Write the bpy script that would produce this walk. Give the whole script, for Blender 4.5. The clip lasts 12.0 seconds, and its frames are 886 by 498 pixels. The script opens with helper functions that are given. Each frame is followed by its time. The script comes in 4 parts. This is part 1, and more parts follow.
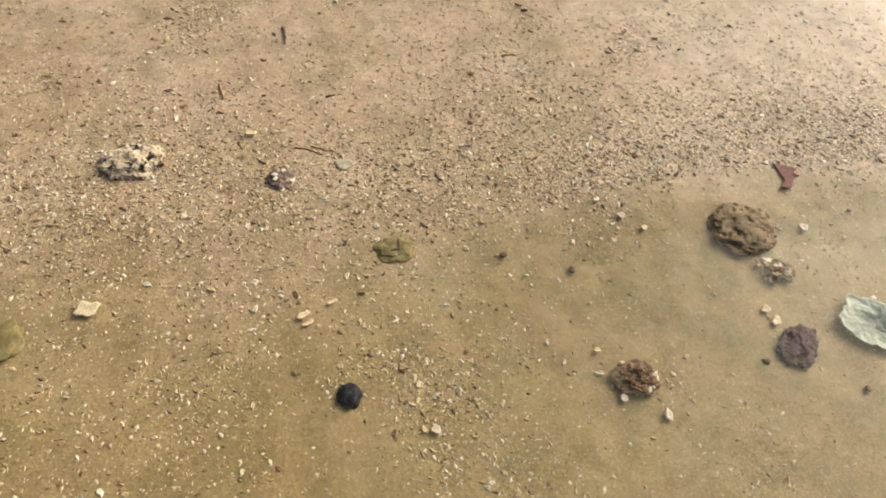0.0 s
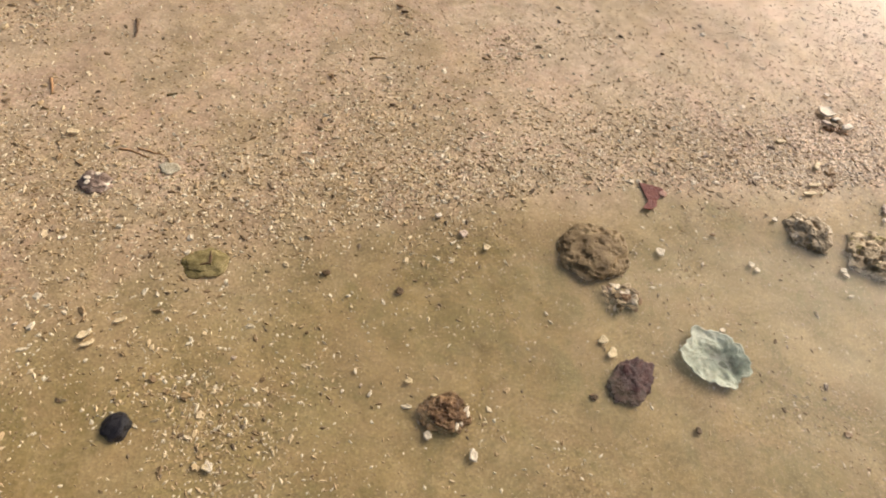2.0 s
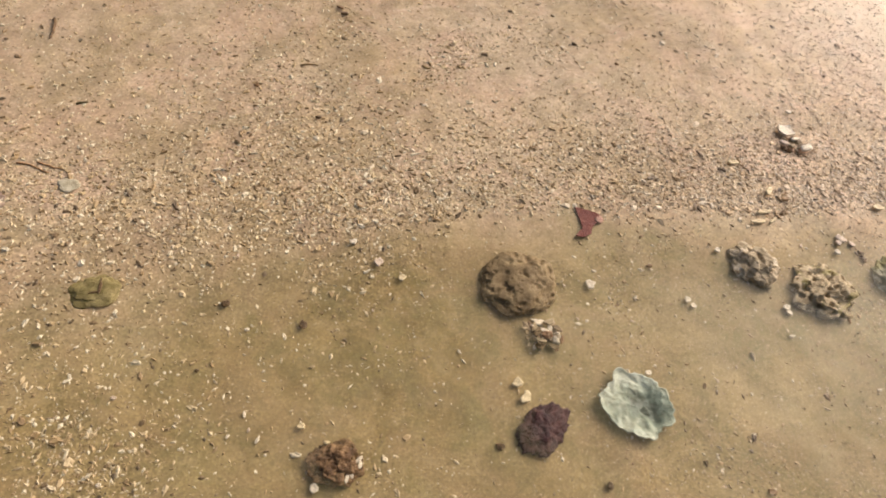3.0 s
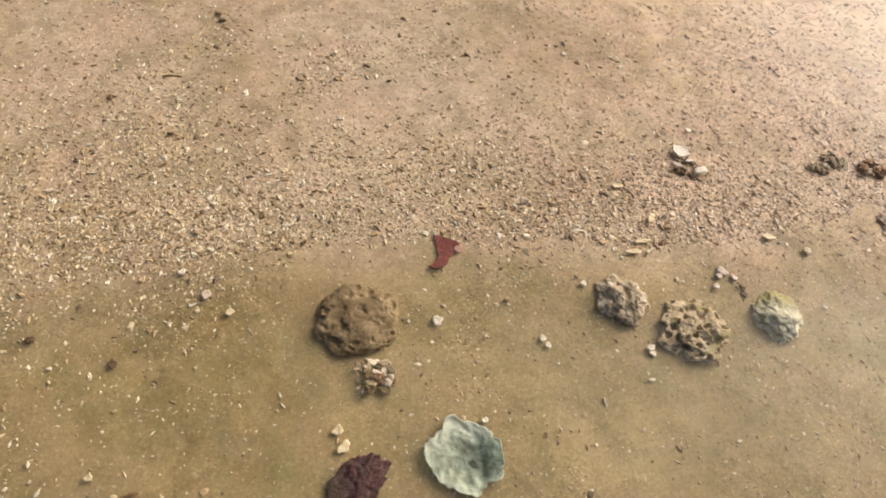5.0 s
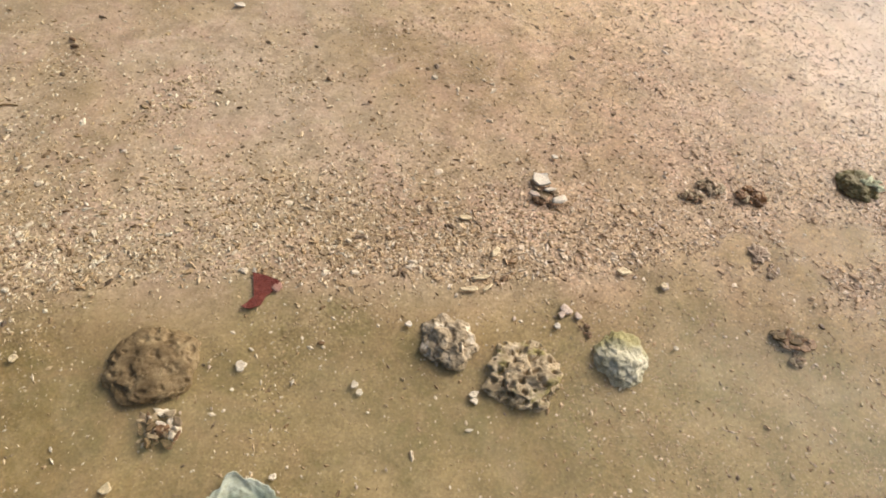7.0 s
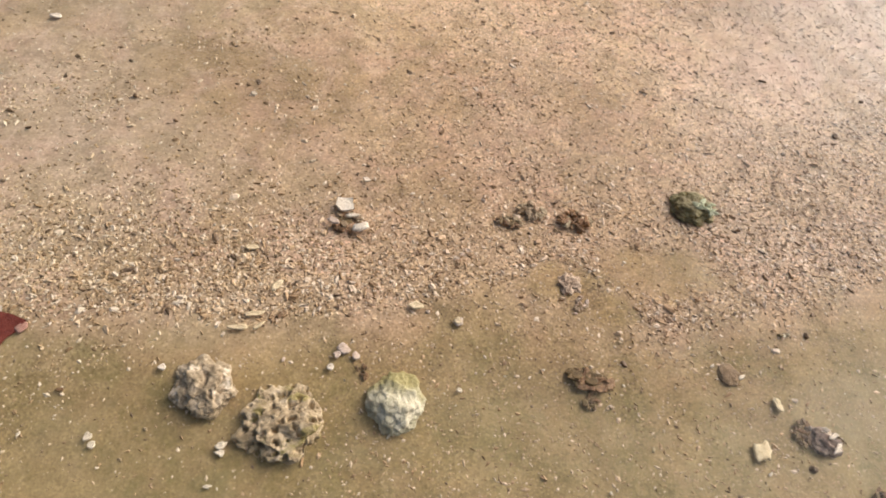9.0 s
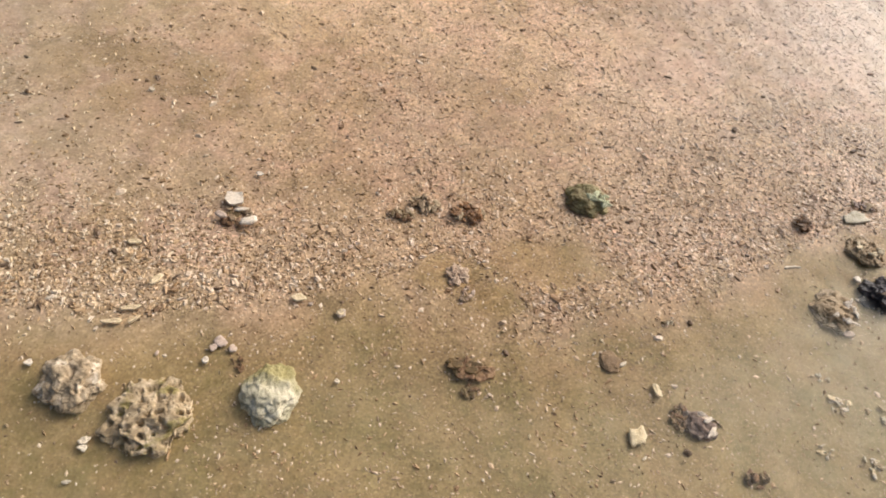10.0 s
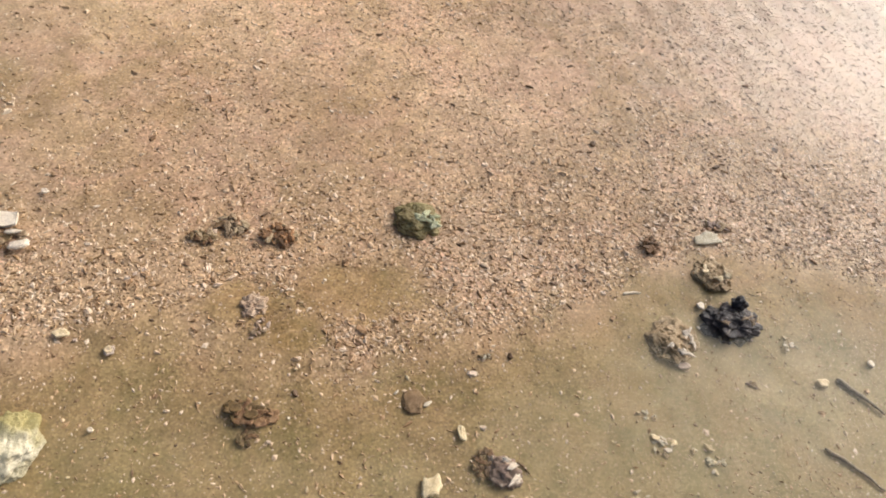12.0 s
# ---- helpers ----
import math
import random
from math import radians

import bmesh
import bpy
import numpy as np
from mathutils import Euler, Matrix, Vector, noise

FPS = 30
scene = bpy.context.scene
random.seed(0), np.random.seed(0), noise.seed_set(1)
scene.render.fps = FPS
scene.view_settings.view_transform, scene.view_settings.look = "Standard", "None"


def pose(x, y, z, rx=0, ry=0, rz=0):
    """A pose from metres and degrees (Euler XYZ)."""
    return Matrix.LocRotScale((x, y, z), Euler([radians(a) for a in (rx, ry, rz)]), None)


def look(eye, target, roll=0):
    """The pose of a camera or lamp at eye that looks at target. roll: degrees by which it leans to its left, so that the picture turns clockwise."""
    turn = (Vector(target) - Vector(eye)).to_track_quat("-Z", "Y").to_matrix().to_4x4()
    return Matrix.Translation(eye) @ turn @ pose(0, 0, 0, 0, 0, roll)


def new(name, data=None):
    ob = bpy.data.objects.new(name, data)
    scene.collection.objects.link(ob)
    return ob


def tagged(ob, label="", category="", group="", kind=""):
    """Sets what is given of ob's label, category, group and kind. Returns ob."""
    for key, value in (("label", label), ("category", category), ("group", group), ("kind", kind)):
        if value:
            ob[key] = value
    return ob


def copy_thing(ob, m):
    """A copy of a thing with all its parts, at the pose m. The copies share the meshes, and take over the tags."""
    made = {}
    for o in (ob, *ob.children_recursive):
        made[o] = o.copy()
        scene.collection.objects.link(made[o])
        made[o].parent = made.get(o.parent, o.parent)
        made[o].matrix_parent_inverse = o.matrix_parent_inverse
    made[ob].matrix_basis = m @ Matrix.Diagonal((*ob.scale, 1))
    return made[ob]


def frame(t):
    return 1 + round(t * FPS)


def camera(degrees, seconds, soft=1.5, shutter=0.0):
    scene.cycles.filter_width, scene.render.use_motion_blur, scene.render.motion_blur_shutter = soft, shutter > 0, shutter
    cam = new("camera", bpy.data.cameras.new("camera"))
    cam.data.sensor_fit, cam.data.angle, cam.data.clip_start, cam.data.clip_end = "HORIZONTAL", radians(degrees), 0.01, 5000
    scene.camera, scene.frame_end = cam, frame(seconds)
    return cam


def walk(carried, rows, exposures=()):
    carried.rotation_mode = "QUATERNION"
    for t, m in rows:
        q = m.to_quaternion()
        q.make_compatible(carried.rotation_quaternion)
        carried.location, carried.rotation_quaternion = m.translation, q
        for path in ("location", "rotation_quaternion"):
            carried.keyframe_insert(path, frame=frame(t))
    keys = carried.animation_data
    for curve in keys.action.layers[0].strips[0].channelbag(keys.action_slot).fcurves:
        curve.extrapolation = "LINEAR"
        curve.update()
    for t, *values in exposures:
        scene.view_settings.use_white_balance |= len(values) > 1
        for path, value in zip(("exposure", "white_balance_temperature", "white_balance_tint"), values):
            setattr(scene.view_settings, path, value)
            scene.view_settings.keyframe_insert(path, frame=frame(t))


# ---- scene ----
# ---- camera and walk ----
cam = camera(70.0, 12.0, soft=1.9)
# seconds, x, y, z, pitch, roll, yaw
PATH = [
    (0.0, 0.000, -0.000, 1.320, -53.494, -3.953, -0.000),
    (0.5, 0.078, 0.034, 1.313, -53.865, -4.762, -0.330),
    (1.0, 0.176, 0.100, 1.302, -53.737, -5.219, -0.433),
    (1.5, 0.298, 0.106, 1.294, -53.143, -5.491, -0.351),
    (2.0, 0.412, 0.107, 1.276, -53.275, -5.955, 0.691),
    (2.5, 0.526, 0.183, 1.281, -54.276, -6.170, 2.036),
    (3.0, 0.627, 0.263, 1.284, -54.901, -6.380, 1.829),
    (3.5, 0.738, 0.292, 1.292, -55.543, -6.729, 0.899),
    (5.5, 1.128, 0.443, 1.305, -55.934, -6.134, 3.209),
    (6.0, 1.259, 0.445, 1.324, -55.763, -5.834, 3.288),
    (6.5, 1.364, 0.460, 1.309, -55.170, -5.351, 3.455),
    (7.0, 1.470, 0.547, 1.299, -54.760, -5.267, 3.320),
    (9.0, 1.966, 0.698, 1.300, -54.613, -5.762, 2.689),
    (9.5, 2.078, 0.693, 1.311, -54.030, -6.245, 1.737),
    (10.0, 2.197, 0.674, 1.306, -53.825, -6.853, 1.064),
    (10.5, 2.269, 0.724, 1.292, -53.858, -7.444, 0.544),
    (11.0, 2.365, 0.782, 1.292, -53.614, -7.645, 0.199),
    (11.5, 2.510, 0.789, 1.299, -53.477, -8.145, -0.292),
    (12.0, 2.600, 0.808, 1.284, -53.561, -8.913, -0.419),
]
walk(cam, [(t, pose(x, y, z, 90 + pitch, roll, yaw)) for t, x, y, z, pitch, roll, yaw in PATH],
     exposures=[(0.0, -0.18, 5690, 2), (2.5, -0.20, 5850, 8), (6.5, -0.17, 5550, 5), (9.5, -0.20, 5460, 8), (12.0, -0.17, 5410, 7)])

# ---- light ----
SUN_ELEV, SUN_AZ = 35.0, 38.0          # degrees; azimuth from +x towards +y
sky_world = bpy.data.worlds.new("sky")
scene.world = sky_world
sky_world.use_nodes = True
wn = sky_world.node_tree
sky_tex = wn.nodes.new("ShaderNodeTexSky")
sky_tex.sky_type = "NISHITA"
sky_tex.sun_disc = False
sky_tex.sun_elevation = radians(SUN_ELEV)
sky_tex.sun_rotation = radians(90 - SUN_AZ)
sky_tex.dust_density = 8.0
sky_tex.air_density = 0.6
sky_tex.ozone_density = 0.4
haze_mix = wn.nodes.new("ShaderNodeMix")       # sea haze takes the blue out of the sky
haze_mix.data_type, haze_mix.blend_type = "RGBA", "MULTIPLY"
haze_mix.inputs[0].default_value = 1.0
haze_mix.inputs[7].default_value = (1.0, 0.925, 0.81, 1)
wn.links.new(sky_tex.outputs[0], haze_mix.inputs[6])
wn.links.new(haze_mix.outputs[2], wn.nodes["Background"].inputs[0])
wn.nodes["Background"].inputs[1].default_value = 0.21
sun_data = bpy.data.lights.new("sun", "SUN")
sun_data.energy = 1.35
sun_data.angle = radians(40)
sun_data.color = (1.0, 0.965, 0.97)
sun = new("sun", sun_data)
sun_way = Vector((math.cos(radians(SUN_AZ)) * math.cos(radians(SUN_ELEV)), math.sin(radians(SUN_AZ)) * math.cos(radians(SUN_ELEV)), math.sin(radians(SUN_ELEV))))
sun.matrix_world = look(sun_way * 50, (0, 0, 0))


# ---- material tools ----
def base_material(name, rough=0.6, spec=0.5):
    m = bpy.data.materials.new(name)
    m.use_nodes = True
    tree = m.node_tree
    b = tree.nodes["Principled BSDF"]
    b.inputs["Roughness"].default_value = rough
    b.inputs["Specular IOR Level"].default_value = spec
    return m, tree, b


def node(tree, kind, **values):
    n = tree.nodes.new(kind)
    for key, value in values.items():
        n.inputs[key.replace("_", " ")].default_value = value
    return n


def ramp(tree, source, stops):
    n = tree.nodes.new("ShaderNodeValToRGB")
    while len(n.color_ramp.elements) < len(stops):
        n.color_ramp.elements.new(0.5)
    for e, (at, colour) in zip(n.color_ramp.elements, stops):
        e.position = at
        e.color = (*colour, 1) if len(colour) == 3 else colour
    tree.links.new(source, n.inputs[0])
    return n.outputs[0]


def mix(tree, factor, a, b, blend="MIX"):
    n = tree.nodes.new("ShaderNodeMix")
    n.data_type = "RGBA"
    n.blend_type = blend
    for socket, value in ((n.inputs[0], factor), (n.inputs[6], a), (n.inputs[7], b)):
        if isinstance(value, (int, float)):
            socket.default_value = value
        elif isinstance(value, tuple):
            socket.default_value = (*value, 1)
        else:
            tree.links.new(value, socket)
    return n.outputs[2]


def coords(tree):
    return tree.nodes.new("ShaderNodeTexCoord").outputs["Object"]


def noise_of(tree, where, scale, detail=4.0, rough=0.55, warp=0.0):
    n = node(tree, "ShaderNodeTexNoise", Scale=scale, Detail=detail, Roughness=rough, Distortion=warp)
    tree.links.new(where, n.inputs["Vector"])
    return n.outputs["Fac"]


def bump_of(tree, height, b, strength, distance, below=None):
    n = node(tree, "ShaderNodeBump", Strength=strength, Distance=distance)
    tree.links.new(height, n.inputs["Height"])
    if below:
        tree.links.new(below, n.inputs["Normal"])
    tree.links.new(n.outputs[0], b.inputs["Normal"])
    return n.outputs[0]


def maths(tree, op, a, b=0.0):
    n = tree.nodes.new("ShaderNodeMath")
    n.operation = op
    for socket, value in zip(n.inputs, (a, b)):
        if isinstance(value, (int, float)):
            socket.default_value = value
        else:
            tree.links.new(value, socket)
    return n.outputs[0]


def sand_material():
    m, tree, b = base_material("wet_shell_sand", 0.6, 0.2)
    where = coords(tree)
    wet = tree.nodes.new("ShaderNodeAttribute")
    wet.attribute_name = "wet"
    coarse = tree.nodes.new("ShaderNodeAttribute")
    coarse.attribute_name = "coarse"
    broad = noise_of(tree, where, 1.6, 5, 0.6, 0.4)
    ground_tone = ramp(tree, broad, [(0.35, (0.34, 0.252, 0.122)), (0.5, (0.41, 0.316, 0.172)), (0.65, (0.46, 0.362, 0.218))])
    patch = ramp(tree, noise_of(tree, where, 8.0, 6, 0.66, 0.8), [(0.38, (0.64, 0.63, 0.56)), (0.5, (0.95, 0.94, 0.91)), (0.62, (1.18, 1.16, 1.13))])
    tone = mix(tree, 0.66, ground_tone, patch, "MULTIPLY")
    film = ramp(tree, noise_of(tree, where, 4.2, 6, 0.66, 0.9), [(0.46, (0, 0, 0)), (0.6, (1, 1, 1))])
    film_amount = maths(tree, "MULTIPLY", film, maths(tree, "MULTIPLY", wet.outputs["Fac"], 0.5))
    tone = mix(tree, film_amount, tone, (0.27, 0.235, 0.115))
    bloom = ramp(tree, noise_of(tree, where, 5.2, 6, 0.66, 1.0), [(0.47, (0, 0, 0)), (0.62, (1, 1, 1))])
    tone = mix(tree, maths(tree, "MULTIPLY", bloom, maths(tree, "ADD", maths(tree, "MULTIPLY", wet.outputs["Fac"], 0.32), 0.13)), tone, (0.30, 0.255, 0.115))
    blush = ramp(tree, noise_of(tree, where, 4.1, 6, 0.66, 0.9), [(0.46, (0, 0, 0)), (0.62, (1, 1, 1))])
    tone = mix(tree, maths(tree, "MULTIPLY", blush, 0.42), tone, (0.50, 0.34, 0.22))
    drift = ramp(tree, noise_of(tree, where, 13.0, 6, 0.72, 1.4), [(0.5, (0, 0, 0)), (0.64, (1, 1, 1))])
    tone = mix(tree, maths(tree, "MULTIPLY", drift, 0.42), tone, (0.56, 0.44, 0.28))
    # the greyish glare at the far end is put into the sand colour here
    silt_haze = tree.nodes.new("ShaderNodeAttribute")
    silt_haze.attribute_name = "silt_haze"
    haze = ramp(tree, noise_of(tree, where, 7.0, 6, 0.65, 0.8), [(0.3, (0.3, 0.3, 0.3)), (0.65, (1, 1, 1))])
    tone = mix(tree, maths(tree, "MULTIPLY", maths(tree, "MULTIPLY", silt_haze.outputs["Fac"], haze), 0.75), tone, (0.36, 0.31, 0.195))
    streak = ramp(tree, noise_of(tree, where, 12.0, 4, 0.6, 1.6), [(0.53, (0, 0, 0)), (0.63, (1, 1, 1))])
    tone = mix(tree, maths(tree, "MULTIPLY", maths(tree, "MULTIPLY", silt_haze.outputs["Fac"], streak), 0.5), tone, (0.50, 0.43, 0.27))
    # single grains
    cells = node(tree, "ShaderNodeTexVoronoi", Scale=210.0)
    tree.links.new(where, cells.inputs["Vector"])
    grey = tree.nodes.new("ShaderNodeSeparateColor")
    tree.links.new(cells.outputs["Color"], grey.inputs[0])
    grain = ramp(tree, grey.outputs[0], [(0.0, (0.34, 0.30, 0.28)), (0.16, (0.74, 0.73, 0.72)), (0.5, (1, 1, 1)), (0.80, (1.15, 1.15, 1.12)), (0.95, (1.7, 1.72, 1.75))])
    rosy = tree.nodes.new("ShaderNodeAttribute")
    rosy.attribute_name = "rosy"
    grain_amount = maths(tree, "ADD", maths(tree, "MULTIPLY", coarse.outputs["Fac"], 0.7), maths(tree, "ADD", maths(tree, "MULTIPLY", rosy.outputs["Fac"], 0.3), 0.22))
    tone = mix(tree, grain_amount, tone, grain, "MULTIPLY")
    fine = ramp(tree, noise_of(tree, where, 90, 5, 0.75), [(0.3, (0.72, 0.7, 0.68)), (0.7, (1.2, 1.2, 1.2))])
    tone = mix(tree, 0.5, tone, fine, "MULTIPLY")
    tone = mix(tree, maths(tree, "MULTIPLY", wet.outputs["Fac"], 1.0), tone, (0.75, 0.70, 0.55), "MULTIPLY")
    # drier sand, with the pale pinkish veil of the glare put into its colour
    dry_and_veil = maths(tree, "SUBTRACT", 1.0, wet.outputs["Fac"])
    tone = mix(tree, dry_and_veil, tone, (1.07, 1.04, 1.18), "MULTIPLY")
    tone = mix(tree, rosy.outputs["Fac"], tone, (1.02, 0.93, 0.86), "MULTIPLY")
    pale = tree.nodes.new("ShaderNodeAttribute")
    pale.attribute_name = "pale"
    tone = mix(tree, pale.outputs["Fac"], tone, (1.27, 1.29, 1.27), "MULTIPLY")
    tree.links.new(tone, b.inputs["Base Color"])
    rough = ramp(tree, noise_of(tree, where, 14, 5), [(0.3, (0.5, 0.5, 0.5)), (0.7, (0.68, 0.68, 0.68))])
    tree.links.new(rough, b.inputs["Roughness"])
    first = bump_of(tree, cells.outputs["Distance"], b, 0.12, 0.002)
    bump_of(tree, noise_of(tree, where, 40, 5, 0.6), b, 0.16, 0.004, first)
    return m


def grain_material(name, stops, rough=0.5):
    m, tree, b = base_material(name, rough, 0.35)
    island = tree.nodes.new("ShaderNodeNewGeometry").outputs["Random Per Island"]
    tone = ramp(tree, island, stops)
    axes = tree.nodes.new("ShaderNodeSeparateXYZ")
    tree.links.new(coords(tree), axes.inputs[0])
    along = ramp(tree, maths(tree, "MULTIPLY", axes.outputs["X"], 0.3), [(0.25, (1.0, 1.0, 0.94)), (0.65, (1.04, 0.94, 0.88))])
    tone = mix(tree, 1.0, tone, along, "MULTIPLY")
    mottle = ramp(tree, noise_of(tree, coords(tree), 160, 3), [(0.3, (0.75, 0.73, 0.7)), (0.7, (1.1, 1.1, 1.1))])
    tree.links.new(mix(tree, 0.6, tone, mottle, "MULTIPLY"), b.inputs["Base Color"])
    return m


def stone_material(name, low, middle, high, scale=28.0, rough=0.55, spots=None, spot_scale=40.0, spot_from=0.6, fade=None):
    m, tree, b = base_material(name, rough, 0.22)
    where = coords(tree)
    tone = ramp(tree, noise_of(tree, where, scale, 6, 0.65, 0.3), [(0.32, low), (0.5, middle), (0.68, high)])
    if spots:
        mask = ramp(tree, noise_of(tree, where, spot_scale, 4, 0.6, 0.5), [(spot_from, (0, 0, 0)), (spot_from + 0.07, (1, 1, 1))])
        tone = mix(tree, mask, tone, spots)
    if fade:
        axes = tree.nodes.new("ShaderNodeSeparateXYZ")
        tree.links.new(where, axes.inputs[0])
        along = maths(tree, "ADD", maths(tree, "MULTIPLY", axes.outputs["Y"], 14.0), noise_of(tree, where, 30, 5))
        tone = mix(tree, ramp(tree, along, [(0.5, (0, 0, 0)), (1.25, (1, 1, 1))]), tone, fade)
    speck = ramp(tree, noise_of(tree, where, 320, 3, 0.7), [(0.32, (0.62, 0.6, 0.58)), (0.68, (1.15, 1.15, 1.15))])
    tone = mix(tree, 0.7, tone, speck, "MULTIPLY")
    tone = mix(tree, 1.0, tone, (1.05, 0.975, 0.86), "MULTIPLY")      # warms every stone's colour to offset the bluish light and white balance
    tree.links.new(tone, b.inputs["Base Color"])
    bump_of(tree, noise_of(tree, where, 150, 6, 0.7), b, 0.6, 0.004)
    return m


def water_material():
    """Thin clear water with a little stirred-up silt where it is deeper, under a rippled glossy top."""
    m = bpy.data.materials.new("silty_shallow_water")
    m.use_nodes = True
    tree = m.node_tree
    tree.nodes.clear()
    where = coords(tree)
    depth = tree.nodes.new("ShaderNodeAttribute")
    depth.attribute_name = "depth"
    sheet = tree.nodes.new("ShaderNodeAttribute")
    sheet.attribute_name = "sheet"
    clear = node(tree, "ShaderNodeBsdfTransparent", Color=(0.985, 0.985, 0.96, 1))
    silt_haze = node(tree, "ShaderNodeBsdfDiffuse", Color=(0.38, 0.30, 0.16, 1))
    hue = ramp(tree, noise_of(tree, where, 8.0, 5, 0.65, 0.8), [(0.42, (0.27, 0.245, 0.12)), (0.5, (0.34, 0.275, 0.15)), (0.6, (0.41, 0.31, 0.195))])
    tree.links.new(hue, silt_haze.inputs["Color"])
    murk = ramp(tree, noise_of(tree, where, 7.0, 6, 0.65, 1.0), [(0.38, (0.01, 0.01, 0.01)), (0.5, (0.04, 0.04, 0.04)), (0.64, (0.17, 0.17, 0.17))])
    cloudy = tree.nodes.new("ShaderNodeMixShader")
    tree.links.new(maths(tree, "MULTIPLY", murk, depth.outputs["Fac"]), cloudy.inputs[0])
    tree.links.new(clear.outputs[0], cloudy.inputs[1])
    tree.links.new(silt_haze.outputs[0], cloudy.inputs[2])
    gloss = node(tree, "ShaderNodeBsdfGlossy", Roughness=0.3)
    wave = node(tree, "ShaderNodeBump", Strength=0.25, Distance=0.01)
    tree.links.new(noise_of(tree, where, 9, 3, 0.5, 0.8), wave.inputs["Height"])
    tree.links.new(wave.outputs[0], gloss.inputs["Normal"])
    facing = node(tree, "ShaderNodeLayerWeight", Blend=0.5).outputs["Facing"]
    shine = maths(tree, "ADD", maths(tree, "MULTIPLY", maths(tree, "POWER", facing, 5.0), 0.98), 0.02)
    top = tree.nodes.new("ShaderNodeMixShader")
    tree.links.new(maths(tree, "MULTIPLY", sheet.outputs["Fac"], shine), top.inputs[0])
    tree.links.new(cloudy.outputs[0], top.inputs[1])
    tree.links.new(gloss.outputs[0], top.inputs[2])
    tree.links.new(top.outputs[0], tree.nodes.new("ShaderNodeOutputMaterial").inputs[0])
    return m


SAND = sand_material()
WATER = water_material()
GRAVEL = grain_material("shell_gravel", [(0.0, (0.11, 0.075, 0.045)), (0.08, (0.21, 0.135, 0.07)), (0.24, (0.33, 0.22, 0.11)), (0.45, (0.49, 0.35, 0.19)), (0.68, (0.64, 0.50, 0.32)), (0.88, (0.71, 0.61, 0.46))])
GRIT = grain_material("dark_and_pale_grit", [(0.0, (0.11, 0.075, 0.045)), (0.09, (0.23, 0.16, 0.09)), (0.36, (0.38, 0.27, 0.15)), (0.62, (0.55, 0.42, 0.26)), (0.85, (0.67, 0.57, 0.43))])
CORAL_PALE = stone_material("pale_dead_coral", (0.26, 0.20, 0.115), (0.46, 0.375, 0.24), (0.67, 0.58, 0.42), 42, spots=(0.33, 0.285, 0.115), spot_scale=16, spot_from=0.55)
# the black spots paint the shade inside the coral's holes
CORAL_SPECKLED = stone_material("white_coral_with_hole_shade", (0.44, 0.36, 0.24), (0.66, 0.56, 0.41), (0.80, 0.71, 0.55), 30, spots=(0.06, 0.046, 0.032), spot_scale=38, spot_from=0.55)
CORAL_BROWN = stone_material("brown_algae_coral", (0.12, 0.085, 0.04), (0.21, 0.152, 0.076), (0.33, 0.26, 0.145), 30)
CORAL_VEINED = stone_material("grey_white_veined_coral", (0.22, 0.17, 0.105), (0.40, 0.33, 0.22), (0.56, 0.48, 0.36), 45, spots=(0.72, 0.66, 0.54), spot_scale=34, spot_from=0.59)
CORAL_GREY = stone_material("grey_shelly_rubble", (0.17, 0.125, 0.075), (0.31, 0.24, 0.155), (0.50, 0.42, 0.30), 38)
ROCK_BROWN = stone_material("red_brown_rock", (0.06, 0.033, 0.017), (0.15, 0.09, 0.043), (0.31, 0.205, 0.11), 50)
RUST_BROWN = stone_material("rust_brown_rock", (0.10, 0.056, 0.03), (0.23, 0.14, 0.072), (0.42, 0.29, 0.165), 55)
PURPLE = stone_material("purple_crust", (0.022, 0.010, 0.010), (0.052, 0.021, 0.022), (0.11, 0.048, 0.045), 48, spots=(0.30, 0.20, 0.17), spot_scale=70, spot_from=0.68)
BLACK = stone_material("black_stone", (0.008, 0.008, 0.01), (0.015, 0.014, 0.018), (0.03, 0.028, 0.034), 30, 0.4)
BLACK_ROUGH = stone_material("black_rough_stone", (0.015, 0.013, 0.013), (0.035, 0.03, 0.03), (0.10, 0.085, 0.085), 40, 0.4, spots=(0.34, 0.32, 0.27), spot_scale=55, spot_from=0.61)
OLIVE = stone_material("olive_stone", (0.13, 0.11, 0.04), (0.22, 0.185, 0.075), (0.34, 0.29, 0.14), 30)
GREEN = stone_material("green_algae_stone", (0.12, 0.088, 0.04), (0.205, 0.175, 0.078), (0.32, 0.295, 0.145), 30, spots=(0.38, 0.41, 0.22), spot_scale=20, spot_from=0.63)
WHITE_GREEN = stone_material("greenish_white_shell", (0.38, 0.36, 0.25), (0.58, 0.56, 0.42), (0.72, 0.70, 0.57), 22, fade=(0.36, 0.33, 0.15))


